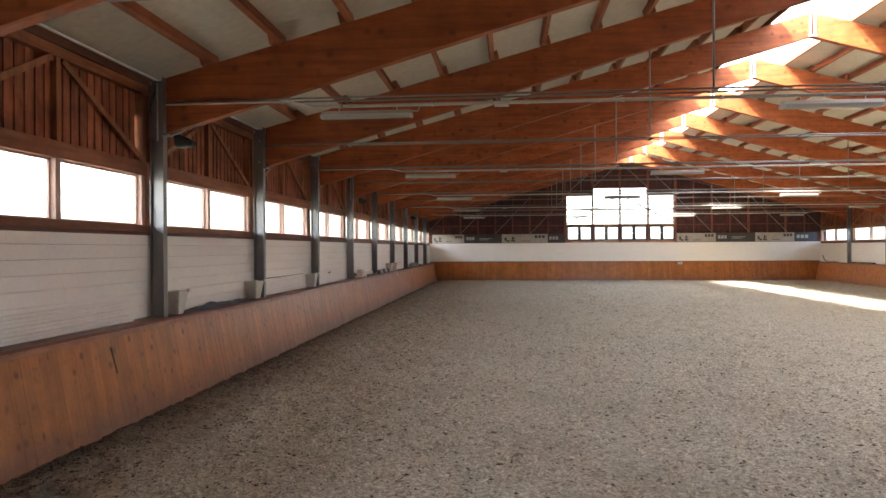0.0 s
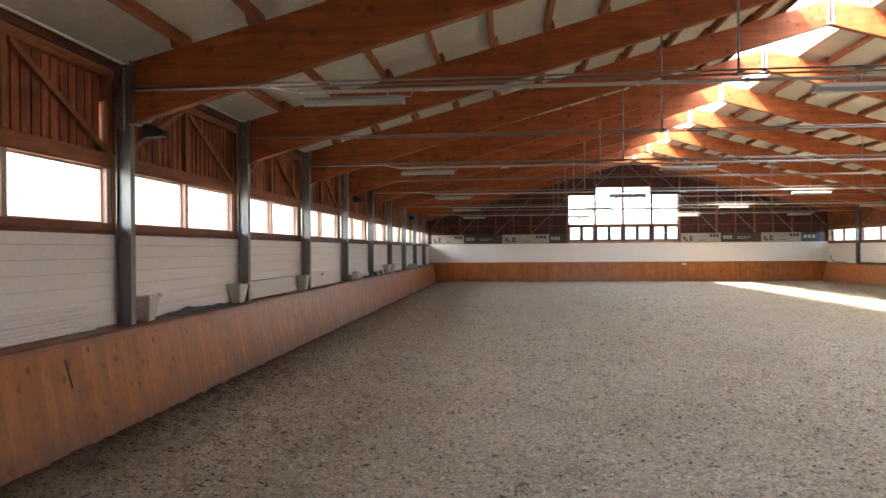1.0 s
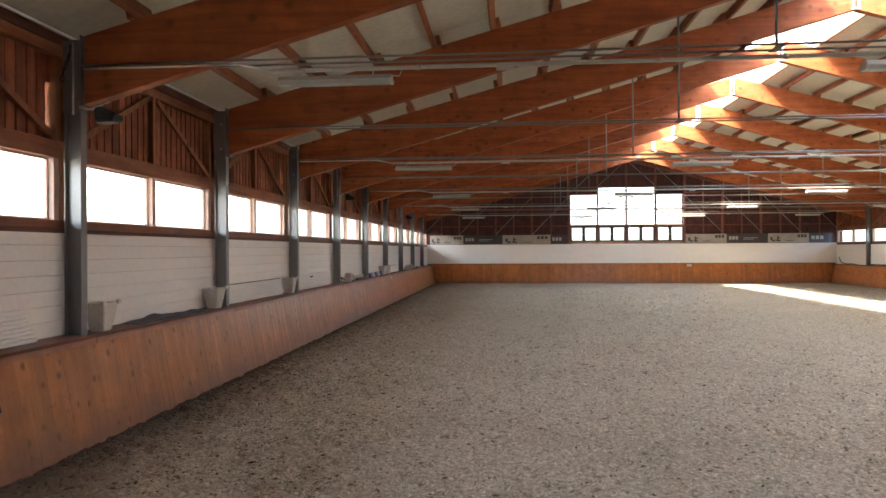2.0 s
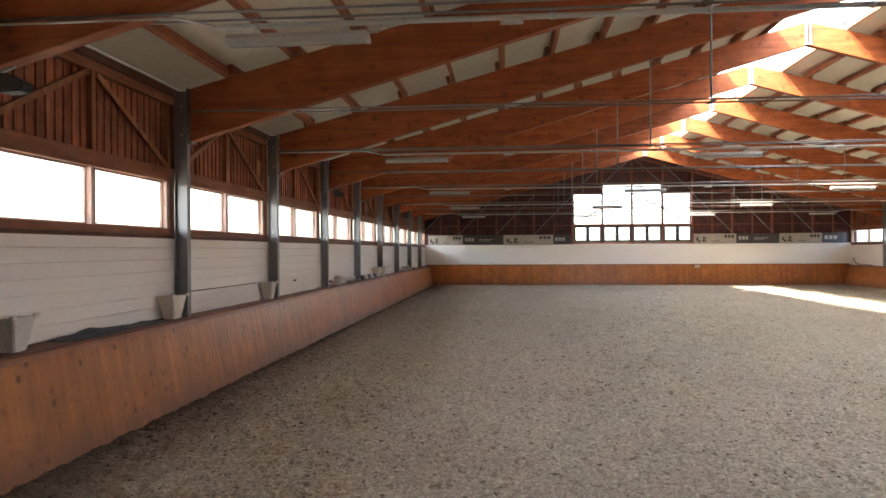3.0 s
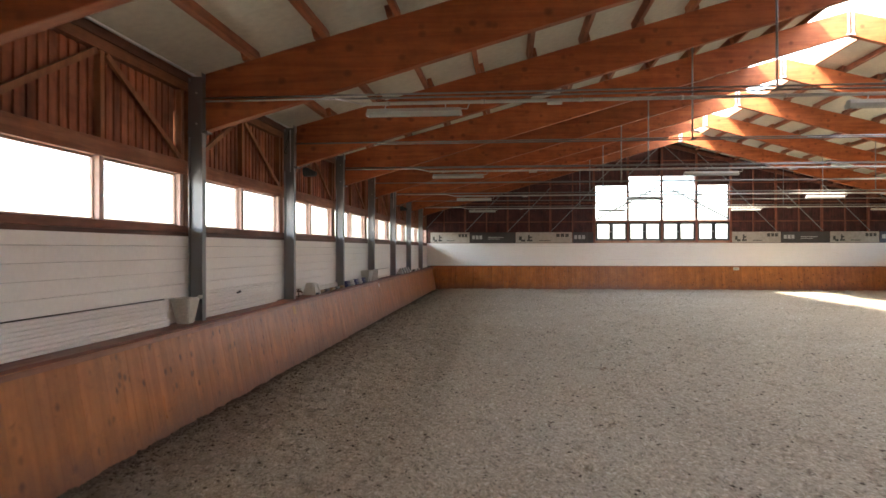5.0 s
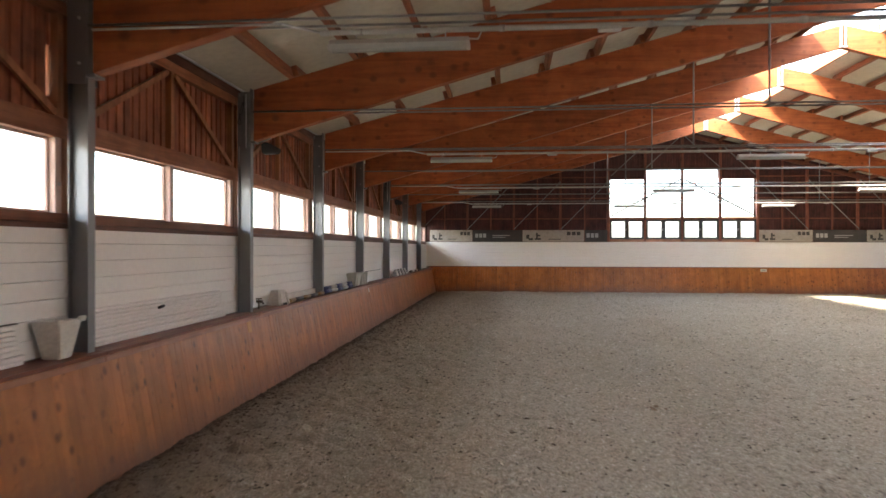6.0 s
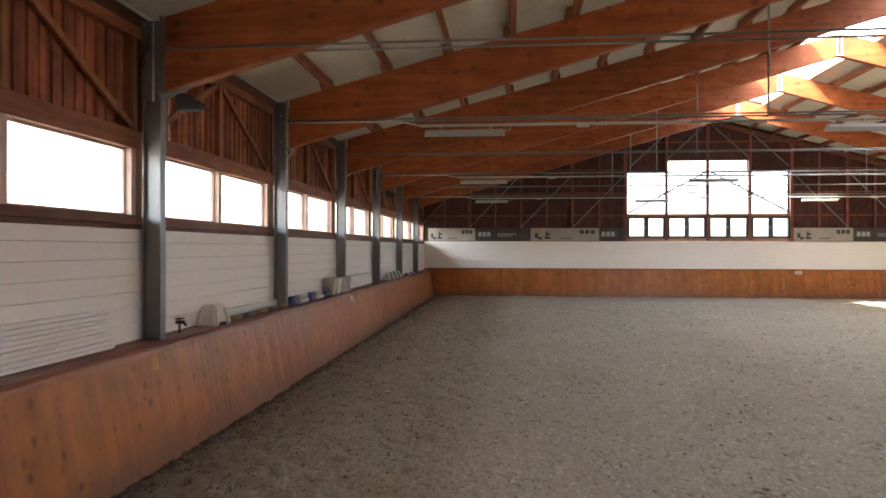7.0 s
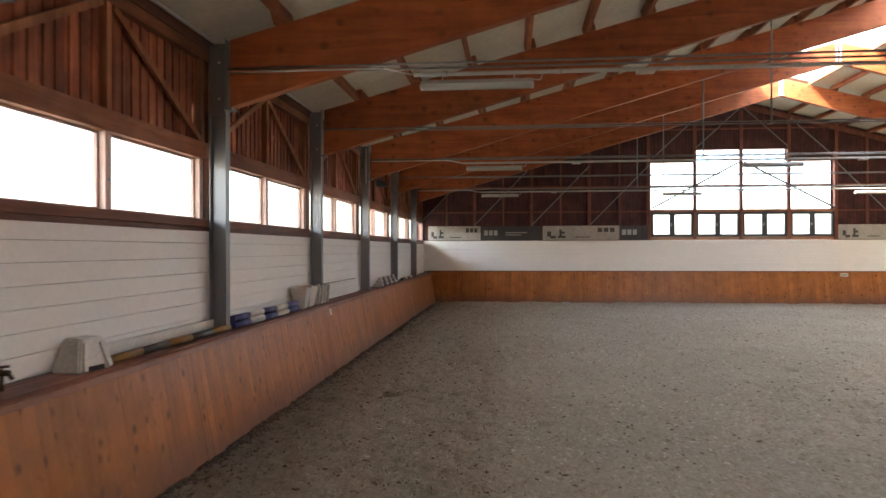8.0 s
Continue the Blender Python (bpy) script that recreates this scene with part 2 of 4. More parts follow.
# Frame timber darkened so that its colour carries the gable's shade
M_GSTUD = wood("shade_toned_timber", (0.27, 0.088, 0.052), (0.16, 0.05, 0.03), (9, 9, 0.8), 0.6, 0.25, 0.3)
M_GLASS = glazing("window_glass", (0.96, 0.97, 0.97))


def milky_sheet():
    """Clear ribbed plastic that scatters part of the light that it lets through."""
    m, n, l, p = material("skylight_sheet")
    clear = n.new("ShaderNodeBsdfTransparent")
    clear.inputs[0].default_value = (0.95, 0.95, 0.94, 1)
    milk = n.new("ShaderNodeBsdfTranslucent")
    milk.inputs[0].default_value = (0.92, 0.91, 0.88, 1)
    x = n.new("ShaderNodeMixShader")
    x.inputs[0].default_value = 0.31
    l.new(clear.outputs[0], x.inputs[1])
    l.new(milk.outputs[0], x.inputs[2])
    l.new(x.outputs[0], n["Material Output"].inputs["Surface"])
    return m


M_POLY = milky_sheet()
M_SAND = sand()
M_GROUND = coat("gravel", (0.15, 0.145, 0.125), 0.9, 0.0, 0.4, 0.05, 1.0, (0.1, 0.09, 0.07))


def crumb_stuff():
    m, n, l, p = material("sand_crumbs")
    g = n.new("ShaderNodeNewGeometry")
    col = ramp(n, l, g.outputs["Random Per Island"], [(0.0, (0.06, 0.045, 0.032)), (0.17, (0.15, 0.12, 0.088)), (0.5, (0.37, 0.32, 0.25)), (0.85, (0.56, 0.50, 0.40)), (1.0, (0.64, 0.58, 0.48))])
    # dark and brown beside the west kickboard, like the sand there
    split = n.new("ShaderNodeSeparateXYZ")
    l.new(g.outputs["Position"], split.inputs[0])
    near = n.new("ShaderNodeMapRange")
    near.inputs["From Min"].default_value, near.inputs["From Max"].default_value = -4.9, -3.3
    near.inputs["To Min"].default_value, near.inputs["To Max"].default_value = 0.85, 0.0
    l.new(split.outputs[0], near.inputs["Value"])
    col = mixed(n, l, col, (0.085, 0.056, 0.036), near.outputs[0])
    l.new(col, p.inputs["Base Color"])
    p.inputs["Roughness"].default_value = 0.95
    return m


M_CRUMB = crumb_stuff()
M_CONCRETE = coat("plinth_concrete", (0.33, 0.31, 0.28), 0.85, 0.0, 0.4, 1.0, 20.0)


# ---- building helpers ----
def box(bm, x0, x1, y0, y1, z0, z1):
    x0, x1, y0, y1, z0, z1 = min(x0, x1), max(x0, x1), min(y0, y1), max(y0, y1), min(z0, z1), max(z0, z1)
    v = [bm.verts.new(p) for p in ((x0, y0, z0), (x1, y0, z0), (x1, y1, z0), (x0, y1, z0), (x0, y0, z1), (x1, y0, z1), (x1, y1, z1), (x0, y1, z1))]
    for f in ((3, 2, 1, 0), (4, 5, 6, 7), (0, 1, 5, 4), (1, 2, 6, 5), (2, 3, 7, 6), (3, 0, 4, 7)):
        bm.faces.new([v[i] for i in f])
    return bm


def prism(bm, outline, axis, a, b):
    """An outline of 2D points, drawn out along an axis from a to b."""
    put = {"x": lambda u, v, w: (w, u, v), "y": lambda u, v, w: (u, w, v), "z": lambda u, v, w: (u, v, w)}[axis]
    lo = [bm.verts.new(put(u, v, a)) for u, v in outline]
    hi = [bm.verts.new(put(u, v, b)) for u, v in outline]
    k = len(outline)
    bm.faces.new(lo)
    bm.faces.new(hi[::-1])
    for i in range(k):
        bm.faces.new((lo[i], hi[i], hi[(i + 1) % k], lo[(i + 1) % k]))
    bmesh.ops.recalc_face_normals(bm, faces=bm.faces)
    return bm


def rod(bm, p, q, r, sides=8, r2=None):
    p, q = Vector(p), Vector(q)
    d = (q - p).normalized()
    u = d.orthogonal().normalized()
    w = d.cross(u)
    ends = []
    for c, rad in ((p, r), (q, r if r2 is None else r2)):
        ends.append([bm.verts.new(c + rad * (u * math.cos(2 * math.pi * i / sides) + w * math.sin(2 * math.pi * i / sides))) for i in range(sides)])
    for i in range(sides):
        j = (i + 1) % sides
        f = bm.faces.new((ends[0][i], ends[0][j], ends[1][j], ends[1][i]))
        f.smooth = sides > 6
    bm.faces.new(ends[0][::-1])
    bm.faces.new(ends[1])
    return bm


def bar(bm, p, q, w, h, side=(1, 0, 0)):
    """A rectangular bar from p to q, w wide along side and h the other way."""
    p, q = Vector(p), Vector(q)
    d = (q - p).normalized()
    s = Vector(side)
    s = (s - d * s.dot(d)).normalized() * (w / 2)
    t = d.cross(s).normalized() * (h / 2)
    v = [bm.verts.new(c + a * s + b * t) for c in (p, q) for a, b in ((-1, -1), (1, -1), (1, 1), (-1, 1))]
    for f in ((3, 2, 1, 0), (4, 5, 6, 7), (0, 1, 5, 4), (1, 2, 6, 5), (2, 3, 7, 6), (3, 0, 4, 7)):
        bm.faces.new([v[i] for i in f])
    bmesh.ops.recalc_face_normals(bm, faces=bm.faces)
    return bm


def soft_edges(bm, width, segments=1):
    bmesh.ops.bevel(bm, geom=list(bm.edges), offset=width, segments=segments, affect="EDGES", clamp_overlap=True)
    return bm


def mesh_of(name, bm, mat):
    me = bpy.data.meshes.new(name)
    bm.to_mesh(me)
    bm.free()
    me.materials.append(mat)
    return me


def part(name, bm, mat, parent, label=""):
    ob = new(name, mesh_of(name, bm, mat))
    ob.parent = parent
    if label:
        tagged(ob, label)
    return ob


def piece(name, me, parent, at=(0, 0, 0), turn=0.0):
    ob = new(name, me)
    ob.parent = parent
    ob.matrix_basis = pose(*at, 0, 0, turn)
    return ob


def thing(name, label, category, group="", kind="", at=(0, 0, 0), turn=0.0):
    ob = new(name)
    ob.empty_display_size = 0.2
    ob.matrix_basis = pose(*at, 0, 0, turn)
    return tagged(ob, label, category, group, kind)


def solid(name, bm, mat, label, category, group="", kind="", at=(0, 0, 0), turn=0.0):
    ob = new(name, mesh_of(name, bm, mat))
    ob.matrix_basis = pose(*at, 0, 0, turn)
    return tagged(ob, label, category, group, kind)


# ---- plan ----
RIDGE, HALF = 9.58, 15.08            # ridge line and half the clear width between the posts
NORTH, SOUTH, BAY = 39.9, -25.1, 5.0
BAYS = [0.1 + BAY * k for k in range(-5, 8)]
FRAMES = [0.01 + BAY * k for k in range(-4, 8)]
SLOPE_TOP, SLOPE_LOW = 0.266, 0.282
BEAM_TOP, BEAM_LOW = 5.605, 4.645     # at the posts
PANEL = 0.20                        # roof panel above the beams


def roof_z(x):
    """Underside of the roof panels."""
    return BEAM_TOP + PANEL + SLOPE_TOP * (HALF - abs(x - RIDGE))


def value_noise(x, y, size, seed):
    rng = np.random.RandomState(seed)
    table = rng.rand(256, 256)
    u, v = x / size, y / size
    i, j = np.floor(u).astype(int), np.floor(v).astype(int)
    fu, fv = u - i, v - j
    fu, fv = fu * fu * (3 - 2 * fu), fv * fv * (3 - 2 * fv)
    a, b = table[i % 256, j % 256], table[(i + 1) % 256, j % 256]
    c, d = table[i % 256, (j + 1) % 256], table[(i + 1) % 256, (j + 1) % 256]
    return (a * (1 - fu) + b * fu) * (1 - fv) + (c * (1 - fu) + d * fu) * fv


def sand_height(gx, gy):
    """Height of the trodden sand."""
    z = np.zeros_like(gx)
    for size, height, seed in ((3.1, 0.03, 1), (0.9, 0.022, 2), (0.33, 0.024, 3), (0.17, 0.026, 4), (0.10, 0.020, 5)):
        z += height * (value_noise(gx + 40 + seed * 3.3, gy + 60, size, seed) - 0.5)
    for size, depth, level, seed in ((0.30, 0.06, 0.66, 9), (0.18, 0.06, 0.66, 10), (0.13, 0.04, 0.72, 11)):
        pit = value_noise(gx + 11 * seed, gy + 80, size, seed)
        z -= depth * np.clip((pit - level) / (1 - level), 0, 1)
        z += 0.6 * depth * np.clip((0.22 - pit) / 0.22, 0, 1)
    z *= 1.0 + 0.6 * np.clip(1.0 - (gx + 5.1) / 1.8, 0, 1)      # churned track along the west wall
    z *= np.clip((gx + 5.25) / 0.3, 0.3, 1.0)
    return z


def sand_floor():
    xs = np.concatenate([np.arange(-5.4, 10.0, 0.05), np.arange(10.0, 24.9, 0.13)])
    ys = np.concatenate([np.arange(-25.0, -14.0, 0.15), np.arange(-14.0, 18.0, 0.06), np.arange(18.0, 39.9, 0.15)])
    gx, gy = np.meshgrid(xs, ys)
    z = sand_height(gx, gy)
    me = bpy.data.meshes.new("floor")
    k, r = len(xs), len(ys)
    idx = np.arange(k * r).reshape(r, k)
    quads = np.stack([idx[:-1, :-1], idx[:-1, 1:], idx[1:, 1:], idx[1:, :-1]], -1).reshape(-1, 4)
    me.vertices.add(k * r)
    me.vertices.foreach_set("co", np.stack([gx, gy, z], -1).ravel())
    me.loops.add(quads.size)
    me.loops.foreach_set("vertex_index", quads.ravel())
    me.polygons.add(len(quads))
    me.polygons.foreach_set("loop_start", np.arange(0, quads.size, 4))
    me.update(calc_edges=True)
    me.polygons.foreach_set("use_smooth", np.ones(len(quads), dtype=bool))
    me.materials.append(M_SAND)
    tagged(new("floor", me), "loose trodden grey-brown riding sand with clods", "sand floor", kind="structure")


sand_floor()


def crumbs(count, seed):
    """Loose crumbs and shreds pressed into the sand, denser and darker along the foot of the west kickboard."""
    rng = np.random.RandomState(seed)
    foot = count // 9
    x = np.concatenate([-5.15 + 29.6 * rng.rand(count - foot) ** 1.7, -5.2 + np.abs(rng.normal(0, 0.09, foot))])
    y = np.concatenate([-13.5 + 52.5 * rng.rand(count - foot) ** 1.5, rng.uniform(-14.0, 37.0, foot)])
    size = 0.007 + 0.017 * rng.rand(count) ** 2.5
    a = rng.rand(count) * 2 * np.pi
    long = rng.uniform(1.0, 2.6, count)
    shape = np.array([(1, 0, 0), (0.2, 0.9, 0), (-1, 0.15, 0), (-0.1, -0.8, 0), (0.1, 0.1, 0.75), (0, 0, -0.6)])
    p = shape[None] * rng.uniform(0.7, 1.3, (count, 6, 1)) * size[:, None, None]
    px = p[..., 0] * long[:, None]
    qx = px * np.cos(a)[:, None] - p[..., 1] * np.sin(a)[:, None]
    qy = px * np.sin(a)[:, None] + p[..., 1] * np.cos(a)[:, None]
    v = np.stack([qx + x[:, None], qy + y[:, None], p[..., 2] + sand_height(x, y)[:, None] + 0.003], -1)
    f = np.array([(0, 1, 4), (1, 2, 4), (2, 3, 4), (3, 0, 4), (1, 0, 5), (2, 1, 5), (3, 2, 5), (0, 3, 5)])
    faces = (f[None] + 6 * np.arange(count)[:, None, None]).reshape(-1, 3)
    me = bpy.data.meshes.new("crumbs")
    me.vertices.add(6 * count)
    me.vertices.foreach_set("co", v.ravel())
    me.loops.add(faces.size)
    me.loops.foreach_set("vertex_index", faces.ravel())
    me.polygons.add(len(faces))
    me.polygons.foreach_set("loop_start", np.arange(0, faces.size, 3))
    me.update(calc_edges=True)
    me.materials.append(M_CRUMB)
    tagged(new("sand_crumbs", me), "loose crumbs and dark shreds strewn over the riding sand", "crumbs", kind="stuff")


crumbs(120000, 21)
bm = bmesh.new()
box(bm, -400, 400, -400, 400, -0.6, -0.35)
solid("ground", bm, M_GROUND, "grey gravel yard around the riding hall", "ground", kind="structure")


# ---- steel posts and timber frames ----
def steel_post():
    t = thing("steel_post", "grey painted steel I-section post standing behind the ledge", "post", "steel posts along the hall")
    bm = bmesh.new()
    box(bm, -0.085, -0.07, -0.07, 0.07, 0.0, BEAM_TOP + 0.03)
    soft_edges(bm, 0.003)
    part("inner_flange", bm, M_STEEL, t)
    bm = bmesh.new()
    box(bm, -0.32, -0.305, -0.07, 0.07, 0.0, BEAM_TOP - 0.05)
    soft_edges(bm, 0.003)
    part("outer_flange", bm, M_STEEL, t)
    bm = bmesh.new()
    box(bm, -0.304, -0.086, -0.006, 0.006, 0.0, BEAM_TOP - 0.02)
    part("web", bm, M_STEEL, t)
    bm = bmesh.new()
    box(bm, -0.30, -0.072, -0.115, -0.103, 4.53, 5.48)
    box(bm, -0.30, -0.072, 0.103, 0.115, 4.53, 5.48)
    box(bm, -0.32, 0.03, -0.1, 0.1, BEAM_LOW - 0.036, BEAM_LOW - 0.005)
    plates = part("head_plate", bm, M_STEEL, t, "grey steel plates that clasp the beam end")
    for y in (-0.12, 0.12):
        for z in (4.76, 5.28):
            bm = bmesh.new()
            rod(bm, (-0.15, y - 0.008, z), (-0.15, y + 0.008, z), 0.02, 6)
            part("bolt", bm, M_ZINC, plates)
    return t


post = steel_post()
post.matrix_basis = pose(RIDGE - HALF, FRAMES[0], 0)
for y in FRAMES:
    if y != FRAMES[0]:
        copy_thing(post, pose(RIDGE - HALF, y, 0))
    copy_thing(post, pose(RIDGE + HALF, y, 0, 0, 0, 180))


def rafter(bm, sign):
    x0, x1 = sign * HALF, sign * 0.012
    prism(bm, [(x0, BEAM_LOW), (x1, BEAM_LOW + SLOPE_LOW * HALF), (x1, BEAM_TOP + SLOPE_TOP * HALF), (x0, BEAM_TOP)], "y", -0.1, 0.1)
    return soft_edges(bm, 0.008)


def roof_beam():
    t = thing("roof_beam", "orange-brown glued laminated timber roof beam on steel posts", "roof beam", "timber frames of the roof")
    for sign in (-1, 1):
        part("rafter", rafter(bmesh.new(), sign), M_BEAM, t)
    top, low = BEAM_TOP + SLOPE_TOP * HALF, BEAM_LOW + SLOPE_LOW * HALF
    for sign in (-1, 1):
        for x in (-0.065, 0.065):
            bm = bmesh.new()
            box(bm, x - 0.028, x + 0.028, sign * 0.103, sign * 0.115, low + 0.06, top - 0.05)
            for i in range(6):
                z = low + 0.12 + 0.1 * i
                rod(bm, (x, sign * 0.115, z), (x, sign * 0.125, z), 0.012, 6)
            part("ridge_plate", bm, M_ZINC, t, "bright zinc ridge plate with nails")
        bm = bmesh.new()
        box(bm, -0.12, 0.12, sign * 0.103, sign * 0.12, low + 0.01, low + 0.05)
        part("ridge_strap", bm, M_ZINC, t)
    return t


beam = roof_beam()
beam.matrix_basis = pose(RIDGE, FRAMES[0], 0)
for y in FRAMES[1:]:
    copy_thing(beam, pose(RIDGE, y, 0))


# ---- roof ----
LIGHT_W = 1.15                      # half the width of the ridge skylight
LIGHT_Y = (-19.9, 35.1)
roof = thing("roof", "pale insulated roof panels on timber purlins under a gabled roof", "roof", kind="structure")


def roof_sheet(bm, xa, xb, y0, y1, lift=0.0, thick=0.1):
    prism(bm, [(xa, roof_z(xa) + lift), (xb, roof_z(xb) + lift), (xb, roof_z(xb) + lift + thick), (xa, roof_z(xa) + lift + thick)], "y", y0, y1)


bm = bmesh.new()
for sign in (-1, 1):
    # Unseen eaves carried 2.9 m past the posts to keep sun off the windows
    xe, xl = RIDGE + sign * (HALF + 2.9), RIDGE + sign * LIGHT_W
    y = SOUTH - 0.3
    while y < NORTH + 0.3:
        roof_sheet(bm, xe, xl, y + 0.002, min(y + 1.0, NORTH + 0.3) - 0.002)
        y += 1.0
    for y0, y1 in ((SOUTH - 0.3, LIGHT_Y[0]), (LIGHT_Y[1], NORTH + 0.3)):
        roof_sheet(bm, RIDGE, RIDGE + sign * (LIGHT_W - 0.002), y0, y1)
    roof_sheet(bm, xe, xl, SOUTH - 0.3, NORTH + 0.3, 0.11, 0.02)
part("ceiling", bm, M_PANEL, roof)

bm = bmesh.new()
box(bm, -0.05, 0.05, 0.0, BAY + 0.36, 0.0, PANEL - 0.004)
purlin_mesh = mesh_of("purlin", soft_edges(bm, 0.004), M_PURLIN)
for sign in (-1, 1):
    for i in range(12):
        d = 0.78 + 1.22 * i
        if d > HALF - LIGHT_W - 0.1:
            continue
        for j, y in enumerate(FRAMES):
            x = RIDGE + sign * (HALF - d + (0.055 if j % 2 else -0.055))
            y0 = y - 0.18
            ob = new("purlin", purlin_mesh)
            ob.parent = roof
            ob.matrix_basis = pose(x, y0, roof_z(x) - PANEL, 0, 0, 0)
            ob.rotation_euler = (0, sign * math.atan(SLOPE_TOP), 0)
            if y0 + BAY + 0.36 > NORTH:
                ob.scale = (1, 0.93, 1)


def skylight_bay():
    t = thing("skylight", "clear ridge skylight bay with slim bars and timber curb", "skylight", "skylight bays along the ridge", "structure")
    for sign in (-1, 1):
        w, top = LIGHT_W, roof_z(RIDGE)
        edge = roof_z(RIDGE + w)
        for a in (0.0, 1.25, 2.5, 3.75):
            bm = bmesh.new()
            v = [bm.verts.new(q) for q in ((sign * 0.02, a + 0.02, top + 0.1), (sign * (w - 0.01), a + 0.02, edge + 0.12),
                                           (sign * (w - 0.01), a + 1.23, edge + 0.12), (sign * 0.02, a + 1.23, top + 0.1))]
            bm.faces.new(v)
            ob = part("pane", bm, M_POLY, t)
            ob.visible_shadow = False
        for a in (0.0, 2.5):
            bm = bmesh.new()
            bar(bm, (sign * 0.02, a, top + 0.10), (sign * (w - 0.01), a, edge + 0.12), 0.03, 0.04, (0, 1, 0))
            part("glazing_bar", bm, M_ZINC, t)
        bm = bmesh.new()
        box(bm, sign * w, sign * (w + 0.06), 0.0, BAY, edge - 0.16, edge + 0.12)
        part("curb", bm, M_PURLIN, t, "timber curb of the skylight")
    bm = bmesh.new()
    rod(bm, (-1.05, 0.2, roof_z(RIDGE + 1.05) - 0.08), (1.05, 4.8, roof_z(RIDGE + 1.05) - 0.08), 0.02, 6)
    part("wind_brace", bm, M_BLACK, t, "thin dark steel bracing rod")
    return t


sk = skylight_bay()
sk.matrix_basis = pose(RIDGE, LIGHT_Y[0], 0)
for k in range(1, 11):
    copy_thing(sk, pose(RIDGE, LIGHT_Y[0] + BAY * k, 0))


# ---- side walls ----
FACE = -5.86                        # inner face of the white boards
FRAME_X = -5.93                     # inner face of the timber window wall
SILL0, SILL1, HEAD0, HEAD1, PLATE0, PLATE1 = 2.865, 3.04, 3.92, 4.165, 5.36, 5.52
CLAD_STEP = 0.20
SLITS = ((-5.10, 4.34, 4.98), (4.90, 4.40, 4.98), (14.88, 4.42, 4.71), (16.82, 4.31, 4.39), (17.05, 4.68, 4.82), (18.26, 4.66, 4.79))


def mirrored(x, east):
    return 2 * RIDGE - x if east else x


